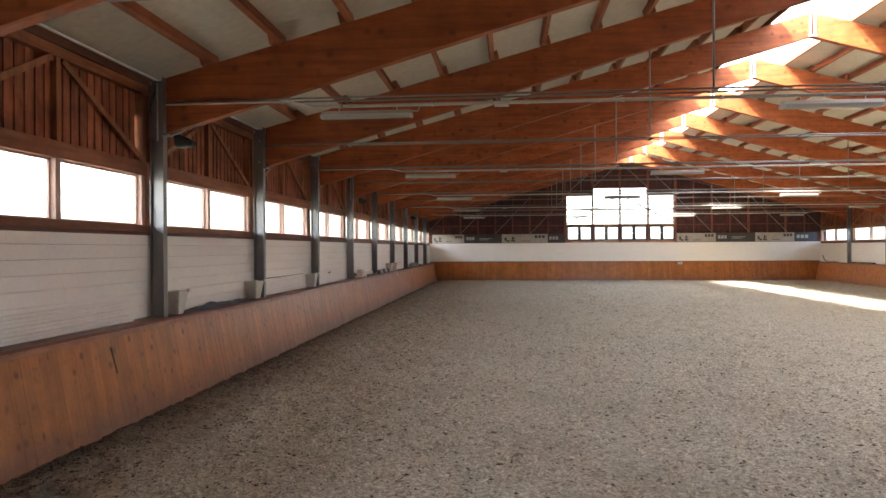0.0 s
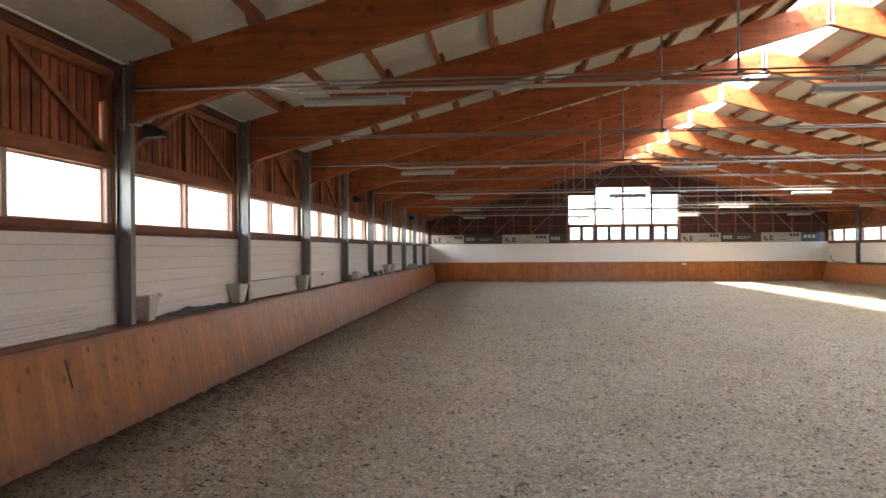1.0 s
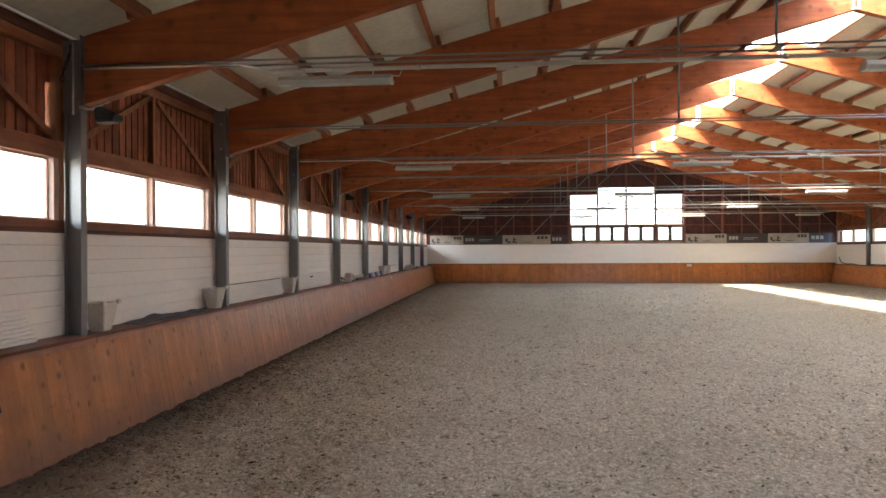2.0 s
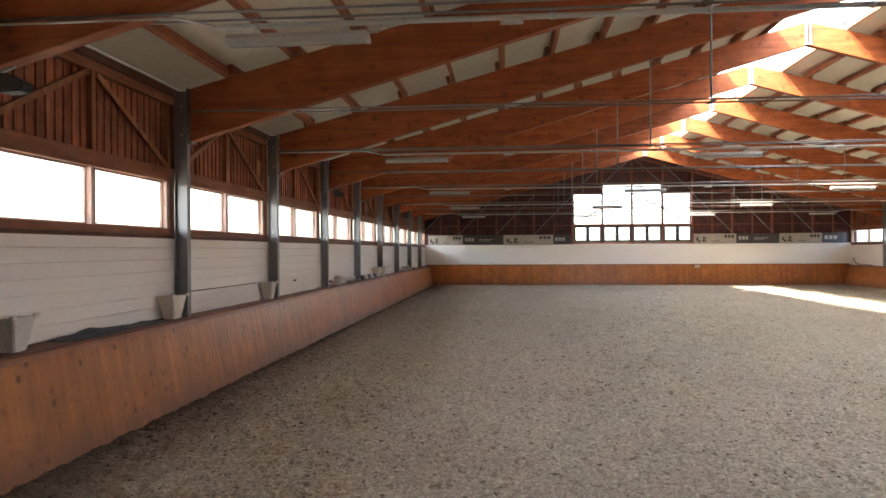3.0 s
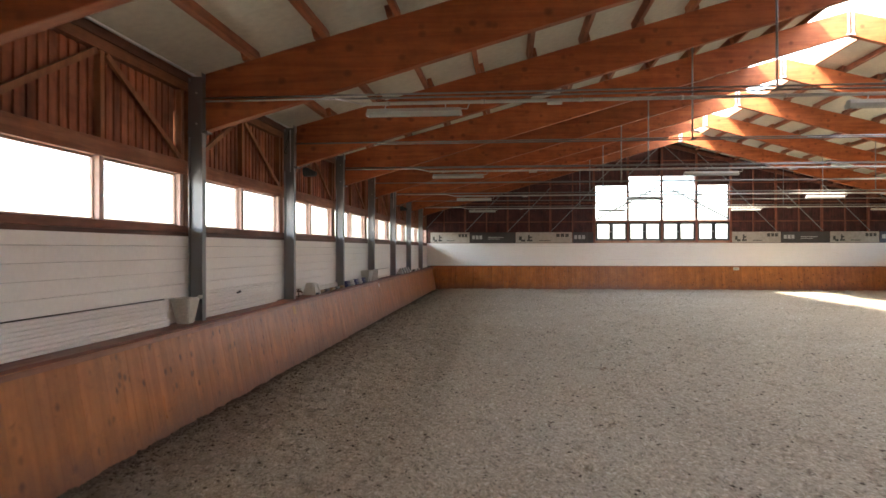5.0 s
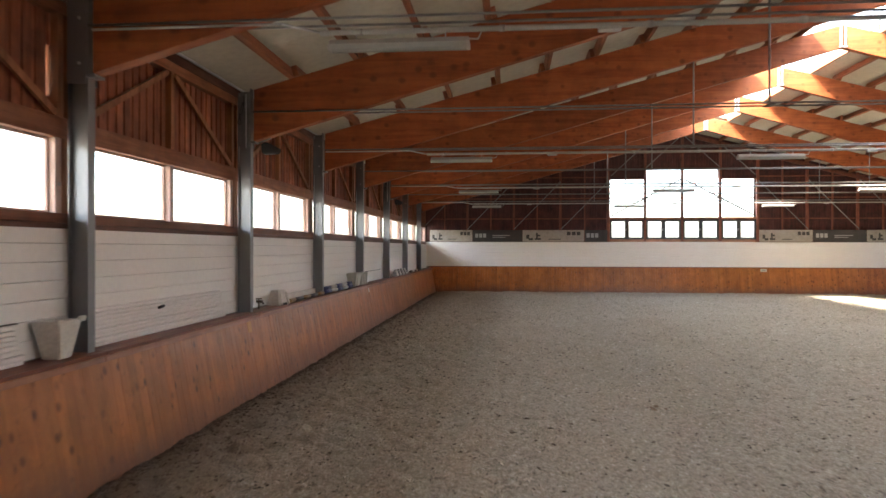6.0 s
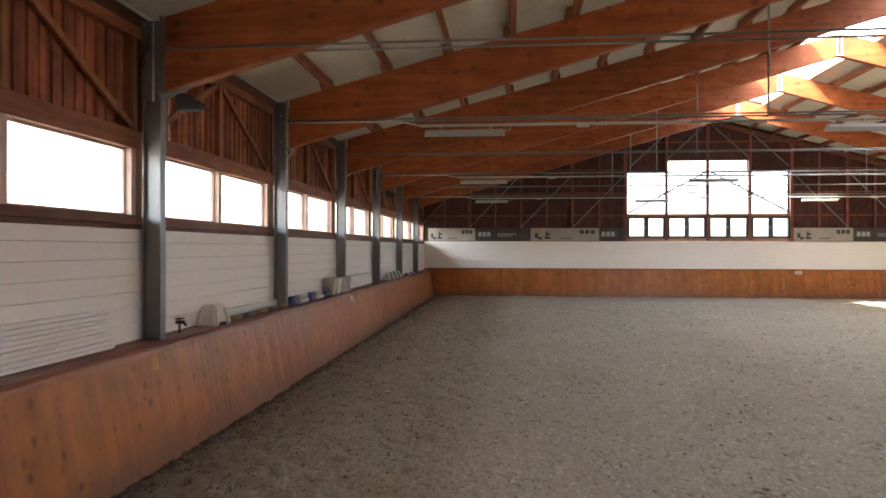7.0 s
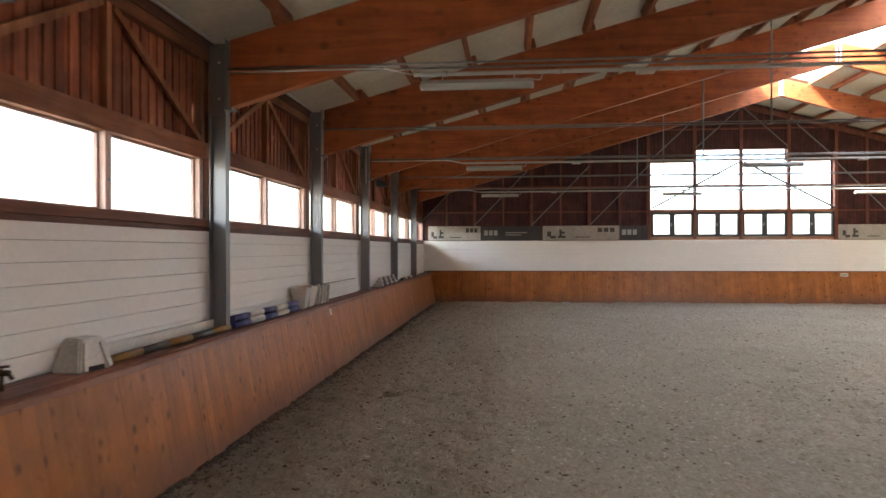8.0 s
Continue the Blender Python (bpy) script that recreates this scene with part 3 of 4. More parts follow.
def side_wall(east):
    side = "east" if east else "west"
    X = lambda x: mirrored(x, east)
    w = thing("wall_" + side, "long side wall of white boards below a window strip and brown timber cladding", "wall", kind="structure")
    bm = bmesh.new()
    box(bm, X(-6.16), X(FACE - 0.045), SOUTH, NORTH, -0.5, SILL0 - 0.004)
    part("backing", bm, M_CONCRETE, w)
    # white tongue-and-groove boards between the posts
    bm = bmesh.new()
    box(bm, 0.0, 0.04, 0.0, BAY - 0.01, 0.0, 0.2055)
    plank = mesh_of("white_board", soft_edges(bm, 0.004), M_WHITE)
    bm = bmesh.new()
    box(bm, 0.0, 0.04, 0.0, BAY - 0.01, 0.0, 0.1685)
    top_plank = mesh_of("white_board", soft_edges(bm, 0.004), M_WHITE)
    for y in BAYS:
        for i in range(7):
            z = 1.4365 + 0.2095 * i
            piece("white_board", plank if i < 6 else top_plank, w, (X(FACE) if east else X(FACE) - 0.04, y + 0.005, z))
    for y in BAYS:
        bm = bmesh.new()
        box(bm, X(FRAME_X - 0.2), X(FRAME_X + 0.06), y + 0.001, y + BAY - 0.001, SILL0 + 0.062, SILL1)
        part("sill_beam", soft_edges(bm, 0.006), M_SILLRAIL, w)
        # Dark strip that puts the shadow gap below the sill into colour
        bm = bmesh.new()
        box(bm, X(FRAME_X - 0.2), X(FRAME_X + 0.035), y + 0.001, y + BAY - 0.001, SILL0 - 0.002, SILL0 + 0.06)
        part("sill_batten", soft_edges(bm, 0.004), M_SILL, w, "dark strip standing in for the shadow gap under the window sill")
        bm = bmesh.new()
        box(bm, X(FRAME_X - 0.2), X(FRAME_X), y + 0.001, y + BAY - 0.001, HEAD0, HEAD1)
        part("head_beam", soft_edges(bm, 0.006), M_RAIL, w)
        bm = bmesh.new()
        box(bm, X(FRAME_X - 0.15), X(FRAME_X), y + 0.001, y + BAY - 0.001, PLATE0, PLATE1)
        part("top_plate", soft_edges(bm, 0.006), M_RAIL, w)
        bm = bmesh.new()
        box(bm, X(FRAME_X - 0.1), X(FRAME_X), y + 2.50, y + 2.60, HEAD1 + 0.001, PLATE0 - 0.001)
        part("stud", soft_edges(bm, 0.005), M_STUD, w)
        for a, b in ((2.44, 0.3), (2.66, 4.82)):
            bm = bmesh.new()
            bar(bm, (X(FRAME_X - 0.03), y + a, PLATE0 - 0.02), (X(FRAME_X - 0.03), y + b, HEAD1 + 0.03), 0.05, 0.09)
            part("brace", bm, M_STUD, w)
        for e in (0.0, BAY):
            bm = bmesh.new()
            s = 0.17 if e == 0.0 else -0.17
            box(bm, X(FRAME_X - 0.14), X(FRAME_X - 0.005), y + e + s * 0.4, y + e + s, HEAD1 + 0.001, PLATE0 - 0.001)
            part("side_stud", bm, M_STUD, w)
    # vertical board-on-board cladding: proud boards with recessed ones behind
    rng = random.Random(5 + east)
    shapes = []
    for i in range(4):
        bm = bmesh.new()
        box(bm, 0.0, 0.026, 0.0, 0.125 + 0.006 * i, HEAD1 - 0.1, 5.64)
        shapes.append(mesh_of("cladding_board", soft_edges(bm, 0.005), M_CLAD))
    far, back = bmesh.new(), bmesh.new()
    out = 1 if east else -1
    slits = () if east else SLITS      # open chinks: place, lower and upper end
    for i in range(int((NORTH - SOUTH) / CLAD_STEP)):
        y = SOUTH + CLAD_STEP * i + rng.uniform(-0.012, 0.012)
        cut = next((q for q in slits if y - CLAD_STEP + 0.1 < q[0] <= y + 0.1), None)
        if cut:
            bm = bmesh.new()
            box(bm, 0.0, 0.026, 0.03, 0.135, HEAD1 - 0.1, 5.64)
            box(bm, 0.0, 0.026, 0.0, 0.0299, HEAD1 - 0.1, cut[1])
            box(bm, 0.0, 0.026, 0.0, 0.0299, cut[2], 5.64)
            piece("cladding_board", mesh_of("cladding_board", bm, M_CLAD), w, (FRAME_X - 0.13, y, 0))
        elif not east and -14.2 < y < 35.0:
            piece("cladding_board", rng.choice(shapes), w, (FRAME_X - 0.13 - rng.uniform(0, 0.006), y, rng.uniform(-0.01, 0.01)))
        else:
            box(far, X(FRAME_X - 0.104), X(FRAME_X - 0.13), y, y + 0.135, HEAD1 - 0.1, 5.64)
        u0, u1 = y + 0.1, y + CLAD_STEP + 0.034
        hole = next((q for q in slits if u0 < q[0] <= u0 + CLAD_STEP), None)
        if hole:
            box(back, X(FRAME_X - 0.16), X(FRAME_X - 0.135), u0, u0 + 0.10, HEAD1 - 0.1, 5.64)
            box(back, X(FRAME_X - 0.16), X(FRAME_X - 0.135), u0 + 0.165, u1, HEAD1 - 0.1, 5.64)
            box(back, X(FRAME_X - 0.16), X(FRAME_X - 0.135), u0 + 0.1002, u0 + 0.1648, HEAD1 - 0.1, hole[1])
            box(back, X(FRAME_X - 0.16), X(FRAME_X - 0.135), u0 + 0.1002, u0 + 0.1648, hole[2], 5.64)
        else:
            box(back, X(FRAME_X - 0.16), X(FRAME_X - 0.135), u0, u1, HEAD1 - 0.1, 5.64)
    if east:
        tagged(part("cladding", far, M_CLAD, w), kind="stuff")
    else:
        tagged(part("far_cladding", far, M_CLAD, w), kind="stuff")
    tagged(part("back_boards", back, M_CLAD, w), kind="stuff")
    # eave purlin and pipe along the eave
    bm = bmesh.new()
    box(bm, X(FRAME_X - 0.22), X(FRAME_X + 0.02), SOUTH, NORTH, PLATE1 + 0.001, 5.67)
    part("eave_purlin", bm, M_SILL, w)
    bm = bmesh.new()
    rod(bm, (X(FRAME_X + 0.11), SOUTH, 5.64), (X(FRAME_X + 0.11), NORTH - 0.1, 5.64), 0.022, 8)
    part("eave_pipe", bm, M_ZINC, w, "grey conduit along the eave")
    return w


def strip_window(east):
    """A two-pane window of one bay, at the bay's southern end."""
    t = thing("window", "two-pane timber strip window with pale jambs", "window", "strip windows along the hall", "structure")
    X = lambda x: mirrored(x, east) - (2 * RIDGE if east else 0)
    bm = bmesh.new()
    for y0, y1 in ((0.10, 0.22), (2.49, 2.61), (4.80, 4.91)):
        box(bm, X(FRAME_X - 0.17), X(FRAME_X - 0.012), y0, y1, SILL1 + 0.001, HEAD0 - 0.001)
    part("window_frame", soft_edges(bm, 0.006), M_JAMB, t)
    bm = bmesh.new()
    for y0, y1 in ((0.0, 0.099), (4.911, BAY)):
        box(bm, X(FRAME_X - 0.17), X(FRAME_X - 0.004), y0 + 0.001, y1 - 0.001, SILL1 + 0.001, HEAD0 - 0.001)
    part("jamb_post", bm, M_STUD, t)
    for y0, y1 in ((0.22, 2.49), (2.61, 4.80)):
        bm = bmesh.new()
        box(bm, X(FRAME_X - 0.125), X(FRAME_X - 0.119), y0 + 0.03, y1 - 0.03, SILL1 + 0.03, HEAD0 - 0.03)
        ob = part("pane", bm, M_GLASS, t)
        ob.visible_shadow = False
        bm = bmesh.new()
        z0, z1 = SILL1 + 0.002, HEAD0 - 0.002
        for a in ((y0 + 0.001, y0 + 0.03, z0, z1), (y1 - 0.03, y1 - 0.001, z0, z1), (y0 + 0.03, y1 - 0.03, z0, z0 + 0.03), (y0 + 0.03, y1 - 0.03, z1 - 0.03, z1)):
            box(bm, X(FRAME_X - 0.14), X(FRAME_X - 0.10), *a)
        part("sash", bm, M_JAMB, t)
        bm = bmesh.new()
        box(bm, X(FRAME_X - 0.012), X(FRAME_X + 0.004), y1 + 0.04, y1 + 0.075, 3.36, 3.40)
        part("catch", bm, M_LAMP, t, "small pale window catch")
    return t


for is_east in (False, True):
    side_wall(is_east)
    win = strip_window(is_east)
    base = 2 * RIDGE if is_east else 0.0
    win.matrix_basis = pose(base, BAYS[0], 0)
    for yb in BAYS[1:]:
        copy_thing(win, pose(base, yb, 0))

# ---- kickboards ----
KICK_TOP, KICK_FOOT, KICK_Z = -5.47, -5.18, 1.38      # the foot lies 0.15 below the sand


def on_slope(z):
    """The kickboard's face at a height."""
    return KICK_TOP + (KICK_FOOT - KICK_TOP) * (KICK_Z - z) / (KICK_Z + 0.15)


def kickboard_mesh(width, turn):
    """One plank; turn sets its northern edge forward or back, as boards cup."""
    bm = bmesh.new()
    prism(bm, [(KICK_FOOT, -0.15), (KICK_TOP, KICK_Z), (KICK_TOP - 0.04, KICK_Z), (KICK_FOOT - 0.04, -0.15)], "y", 0.0, width - 0.0004)
    for v in bm.verts:
        v.co.x += turn * (v.co.y / width - 0.5)
    return mesh_of("kick_plank", soft_edges(bm, 0.0008), M_KICK)


def ledge(bm, east, y0, y1):
    X = lambda x: mirrored(x, east)
    box(bm, X(FACE + 0.004), X(KICK_TOP + 0.034), y0, y1, KICK_Z + 0.004, KICK_Z + 0.045)
    return bm


def kickboard(east):
    side = "east" if east else "west"
    k = thing("kickboard_" + side, "sloping orange-brown varnished timber kickboard with dark knots", "kickboard", kind="structure")
    step = 0.175
    shapes = [kickboard_mesh(step, q) for q in (-0.002, -0.0012, -0.0006, 0.0, 0.0006, 0.0012, 0.002)]
    rng = random.Random(12)
    rest = bmesh.new()
    i, y = 0, SOUTH
    while y < NORTH - 0.6:
        if not east and -14.0 < y < 36.0:
            piece("kick_plank", rng.choice(shapes), k, (rng.uniform(-0.001, 0.001), y, 0))
        else:
            pts = [(KICK_FOOT, -0.15), (KICK_TOP, KICK_Z), (KICK_TOP - 0.04, KICK_Z), (KICK_FOOT - 0.04, -0.15)]
            v0 = [rest.verts.new((mirrored(a, east), y, b)) for a, b in pts]
            v1 = [rest.verts.new((mirrored(a, east), y + step - 0.003, b)) for a, b in pts]
            rest.faces.new(v0)
            rest.faces.new(v1[::-1])
            for q in range(4):
                rest.faces.new((v0[q], v1[q], v1[(q + 1) % 4], v0[(q + 1) % 4]))
        y += step
    bmesh.ops.recalc_face_normals(rest, faces=rest.faces)
    tagged(part("planks", rest, M_KICK, k), kind="stuff")
    for yb in BAYS:
        bm = bmesh.new()
        ledge(bm, east, yb + 0.002, min(yb + BAY - 0.002, NORTH - 0.05))
        part("ledge_board", soft_edges(bm, 0.006), M_CAP, k, "red-brown ledge board on top of the kickboard")
        bm = bmesh.new()
        lip = [(on_slope(KICK_Z - 0.075) + 0.002, KICK_Z - 0.075), (on_slope(KICK_Z - 0.075) + 0.014, KICK_Z - 0.073), (KICK_TOP + 0.018, KICK_Z - 0.010), (KICK_TOP + 0.003, KICK_Z - 0.010)]
        prism(bm, [(mirrored(a, east), b) for a, b in lip], "y", yb + 0.004, min(yb + BAY - 0.004, NORTH - 0.06))
        part("lip_board", soft_edges(bm, 0.003), M_LIP, k, "narrow brown lip board along the kickboard's top")
    return k


kickboard(False)
kickboard(True)


# ---- gable walls ----
def gable(north):
    y = NORTH if north else SOUTH
    s = -1 if north else 1         # towards the hall
    w = thing("wall_north" if north else "wall_south", "gable wall of brown boards, toned dark for shade, above a white board band", "wall", kind="structure")
    x0, x1 = RIDGE - HALF - 0.75, RIDGE + HALF + 0.75
    bm = bmesh.new()
    box(bm, x0, x1, y - s * 0.25, y, -0.5, 3.03)
    part("backing", bm, M_CONCRETE, w)
    bm = bmesh.new()
    box(bm, x0 + 0.02, x1 - 0.02, 0, 0.04, 0, 0.213)
    plank = mesh_of("white_board", soft_edges(bm, 0.0055), M_WHITE)
    for i in range(7):
        piece("white_board", plank, w, (0, y + s * 0.03 - 0.02, 1.515 + 0.215 * i))
    # vertical boards in the shade tone, left open where the windows are
    bm = bmesh.new()
    rng = random.Random(3)
    x = x0
    while x < x1:
        top = roof_z(x + 0.07) + 0.05
        inside = [(a, b) for a, b in OPENINGS if north and a[0] - 0.1 < x + 0.07 < a[1] + 0.1]
        spans = [(3.03, top)]
        if inside:
            (xa, xb), zt = inside[0]
            spans = [(zt, top)]
        for z0, z1 in spans:
            o = rng.uniform(0, 0.02)
            box(bm, x, x + 0.143, y - s * (0.16 + o), y - s * (0.13 + o), z0, z1)
        x += 0.15
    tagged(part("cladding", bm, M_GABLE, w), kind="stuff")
    bm = bmesh.new()
    n = 60
    for i in range(n):
        a, b = x0 + (x1 - x0) * i / n, x0 + (x1 - x0) * (i + 1) / n
        z0 = 3.03
        for (xa, xb), zt in (OPENINGS if north else ()):
            if xa - 0.1 < (a + b) / 2 < xb + 0.1:
                z0 = zt
        box(bm, a, b, y - s * 0.25, y - s * 0.2, z0, min(roof_z(a), roof_z(b)) + 0.05)
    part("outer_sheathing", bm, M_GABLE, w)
    return w


WIN_X = [(5.32, 7.35), (7.46, 9.51), (9.62, 11.71), (11.85, 13.87)]
WIN_TOP = [6.80, 7.40, 7.40, 6.80]
OPENINGS = [(span, top + 0.04) for span, top in zip(WIN_X, WIN_TOP)]
wall_n = gable(True)
gable(False)

STUD_MAIN = [-3.31, -0.46, 2.36, 5.2, 7.4, 9.57, 11.78, 13.93, 16.73, 19.56, 22.38]
STUD_THIN = [-4.72, -1.87, 0.97, 3.82, 15.33, 18.15, 20.97, 23.8]
for xs_, wid, deep in ((STUD_MAIN, 0.14, 0.13), (STUD_THIN, 0.08, 0.10)):
    for x in xs_:
        bm = bmesh.new()
        z0 = 3.05
        box(bm, x - wid / 2, x + wid / 2, NORTH - 0.12, NORTH - 0.12 + deep, z0, roof_z(x) - 0.05)
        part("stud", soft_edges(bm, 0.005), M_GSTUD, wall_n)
for z, spans in ((4.44, ((-5.6, 24.8),)), (5.68, ((-5.6, 24.8),)), (6.95, ((-1.8, 5.1), (14.0, 20.9))), (8.42, ((5.5, 13.6),))):
    for a, b in spans:
        bm = bmesh.new()
        box(bm, a, b, NORTH + 0.012, NORTH + 0.055, z - 0.035, z + 0.035)
        part("cross_rail", bm, M_GSTUD, wall_n)
for sign in (-1, 1):
    for i in range(5):
        xa = RIDGE - sign * 4.33 - sign * 2.85 * i
        if i == 0:
            p, q = (RIDGE - sign * 4.24, 4.57), (RIDGE - sign * 0.1, 6.79)
        else:
            p, q = (xa, 3.80), (xa + sign * 2.82, 6.69)
        bm = bmesh.new()
        top = min(q[1], roof_z(q[0]) - 0.3)
        if i == 0:
            rod(bm, (p[0], NORTH - 0.135, p[1]), (q[0], NORTH - 0.135, q[1]), 0.045, 6)
        else:
            rod(bm, (p[0], NORTH - 0.14, p[1]), (q[0], NORTH - 0.14, q[1]), 0.028, 6)
        part("diagonal_brace", bm, M_DARKSTEEL if i == 0 else M_STEEL, wall_n)
    for xa, za, xb, zb in ((2.14, 7.5, 0.1, 9.38), (4.19, 7.03, 2.24, 8.85)):
        bm = bmesh.new()
        rod(bm, (RIDGE - sign * xa, NORTH - 0.14, za), (RIDGE - sign * xb, NORTH - 0.14, zb), 0.028, 6)
        part("diagonal_brace", bm, M_STEEL, wall_n)
for sign in (-1, 1):
    bm = bmesh.new()
    a, b = RIDGE + sign * HALF, RIDGE + sign * 0.003
    prism(bm, [(a, roof_z(a) - 0.42), (b, roof_z(b) - 0.42), (b, roof_z(b) - 0.21), (a, roof_z(a) - 0.21)], "y", NORTH - 0.125, NORTH - 0.01)
    part("gable_rafter", bm, M_GSTUD, wall_n)


def gable_window(x0, x1, top):
    t = thing("window", "tall fixed pane above a dark-framed double casement in the gable", "window", "gable windows", "structure")
    y0, y1 = NORTH - 0.03, NORTH + 0.06
    bm = bmesh.new()
    for a in ((x0 - 0.06, x0, 3.04, top + 0.05), (x1, x1 + 0.06, 3.04, top + 0.05)):
        box(bm, a[0], a[1], y0, y1 + 0.06, a[2], a[3])
    box(bm, x0, x1, y0, y1 + 0.06, 3.04, 3.19)
    box(bm, x0, x1, y0, y1, 4.38, 4.52)
    box(bm, x0, x1, y0, y1 + 0.06, top, top + 0.05)
    part("window_frame", bm, M_RAILX, t)
    bm = bmesh.new()
    box(bm, x0 + 0.005, x1 - 0.005, y1 - 0.02, y1 - 0.012, 4.525, top - 0.005)
    part("pane", bm, M_GLASS, t).visible_shadow = False
    mid = (x0 + x1) / 2
    for a, b in ((x0 + 0.003, mid - 0.002), (mid + 0.002, x1 - 0.003)):
        bm = bmesh.new()
        for q in ((a, a + 0.12, 3.193, 4.377), (b - 0.12, b, 3.193, 4.377), (a + 0.12, b - 0.12, 3.193, 3.31), (a + 0.12, b - 0.12, 4.26, 4.377)):
            box(bm, q[0], q[1], y0 - 0.02, y1 - 0.03, q[2], q[3])
        sash = part("sash", bm, M_FRAME, t, "anthracite casement sash")
        bm = bmesh.new()
        box(bm, a + 0.12, b - 0.12, y0 + 0.02, y0 + 0.028, 3.31, 4.26)
        part("pane", bm, M_GLASS, sash).visible_shadow = False
    bm = bmesh.new()
    box(bm, mid - 0.055, mid - 0.03, y0 - 0.06, y0 - 0.021, 3.71, 3.85)
    part("window_handle", bm, M_ZINC, t)
    return t


for (a, b), z in zip(WIN_X, WIN_TOP):
    gable_window(a, b, z)


# kickboard of the north gable, and the ledge on it
kn = thing("kickboard_north", "orange-brown varnished timber kickboard of narrow upright boards", "kickboard", kind="structure")
bm = bmesh.new()
prism(bm, [(NORTH - 0.40, -0.1), (NORTH - 0.09, 1.485), (NORTH - 0.05, 1.485), (NORTH - 0.36, -0.1)], "x", 0.0, 0.147)
north_plank = mesh_of("kick_plank", bm, M_KICKN)
for i in range(204):
    piece("kick_plank", north_plank, kn, (RIDGE - HALF - 0.17 + 0.15 * i, 0, 0))
bm = bmesh.new()
box(bm, RIDGE - HALF - 0.2, RIDGE + HALF + 0.2, NORTH - 0.11, NORTH - 0.012, 1.488, 1.528)
part("ledge_board", bm, M_CAP, kn)
ks = thing("kickboard_south", "orange-brown varnished timber kickboard", "kickboard", kind="structure")
bm = bmesh.new()
prism(bm, [(SOUTH + 0.40, -0.1), (SOUTH + 0.09, 1.38), (SOUTH + 0.05, 1.38), (SOUTH + 0.36, -0.1)], "x", RIDGE - HALF, RIDGE + HALF)
part("planks", bm, M_KICKN, ks)


# ---- banners on the north gable ----
def banner(x0, x1, mat, label, ink, marks):
    bm = bmesh.new()
    k = 12
    z0, z1 = 3.045, 3.75
    front = []
    for i in range(k + 1):
        x = x0 + (x1 - x0) * i / k
        d = 0.008 * math.sin(i * 2.3)
        front.append([bm.verts.new((x, NORTH - 0.16 + d - e, z)) for e, z in ((0, z0), (0, z1), (-0.012, z1), (-0.012, z0))])
    for i in range(k):
        for q in range(4):
            bm.faces.new((front[i][q], front[i + 1][q], front[i + 1][(q + 1) % 4], front[i][(q + 1) % 4]))
    bm.faces.new(front[0])
    bm.faces.new(front[-1][::-1])
    bmesh.ops.recalc_face_normals(bm, faces=bm.faces)
    t = solid("banner", bm, mat, label, "banner", "banners on the gable")
    w = x1 - x0
    for u0, u1, v0, v1 in marks:
        bm = bmesh.new()
        box(bm, x0 + w * u0, x0 + w * u1, NORTH - 0.178, NORTH - 0.171, z0 + 0.705 * v0, z0 + 0.705 * v1)
        part("printed_mark", bm, ink, t)


PALE = [(0.06, 0.11, 0.25, 0.6), (0.10, 0.17, 0.12, 0.3), (0.22, 0.25, 0.2, 0.75), (0.20, 0.30, 0.15, 0.3), (0.24, 0.29, 0.45, 0.6),
        (0.72, 0.78, 0.55, 0.85), (0.80, 0.86, 0.55, 0.85), (0.88, 0.94, 0.55, 0.85), (0.42, 0.62, 0.18, 0.24)]
DARK = [(0.05, 0.11, 0.35, 0.7), (0.13, 0.19, 0.35, 0.7), (0.21, 0.27, 0.35, 0.7), (0.40, 0.75, 0.5, 0.56), (0.40, 0.66, 0.35, 0.40)]
SHORT = [(0.08, 0.22, 0.35, 0.72), (0.27, 0.41, 0.35, 0.72), (0.46, 0.60, 0.35, 0.72)]
banner(-5.63, -3.00, M_BANNER, "pale weathered advertising banner with dark printed marks", M_INKDARK, PALE)
banner(-2.97, 0.04, M_BANDARK, "dark brown advertising banner with pale printed marks", M_INKPALE, DARK)
banner(0.07, 3.78, M_BANNER, "pale weathered advertising banner with dark printed marks", M_INKDARK, PALE)
banner(3.81, 5.16, M_BANDARK, "short dark advertising banner beside the gable window", M_INKPALE, SHORT)
banner(13.99, 17.01, M_BANNER, "pale weathered advertising banner with dark printed marks", M_INKDARK, PALE)
banner(17.04, 20.00, M_BANDARK, "dark brown advertising banner with pale printed marks", M_INKPALE, DARK)
banner(20.03, 23.00, M_BANNER, "pale weathered advertising banner with dark printed marks", M_INKDARK, PALE)
banner(23.03, 24.68, M_BANBLUE, "dark blue advertising banner in the gable corner", M_INKPALE, SHORT)


# ---- tie rods, lamp pipes and lamps under the roof ----
def tie_rods():
    t = thing("tie_rod", "pair of thin dark steel tie rods with hanger pipes", "tie rod", "tie rods between the posts")
    for s in (-1, 1):
        bm = bmesh.new()
        rod(bm, (-HALF - 0.02, s * 0.135, 5.18), (HALF + 0.02, s * 0.135, 5.18), 0.016, 8)
        part("rod", bm, M_TIE, t)
    for s in (-1, 1):
        x = s * 5.775
        bm = bmesh.new()
        rod(bm, (x, 0, 5.18), (x, 0, BEAM_LOW + SLOPE_LOW * (HALF - abs(x)) + 0.02), 0.02, 8)
        part("hanger", bm, M_STEEL, t, "grey hanger pipe")
        bm = bmesh.new()
        box(bm, x - 0.05, x + 0.05, -0.155, 0.155, 5.155, 5.163)
        part("cradle", bm, M_DARKSTEEL, t)
    return t


tie = tie_rods()
tie.matrix_basis = pose(RIDGE, FRAMES[0], 0)
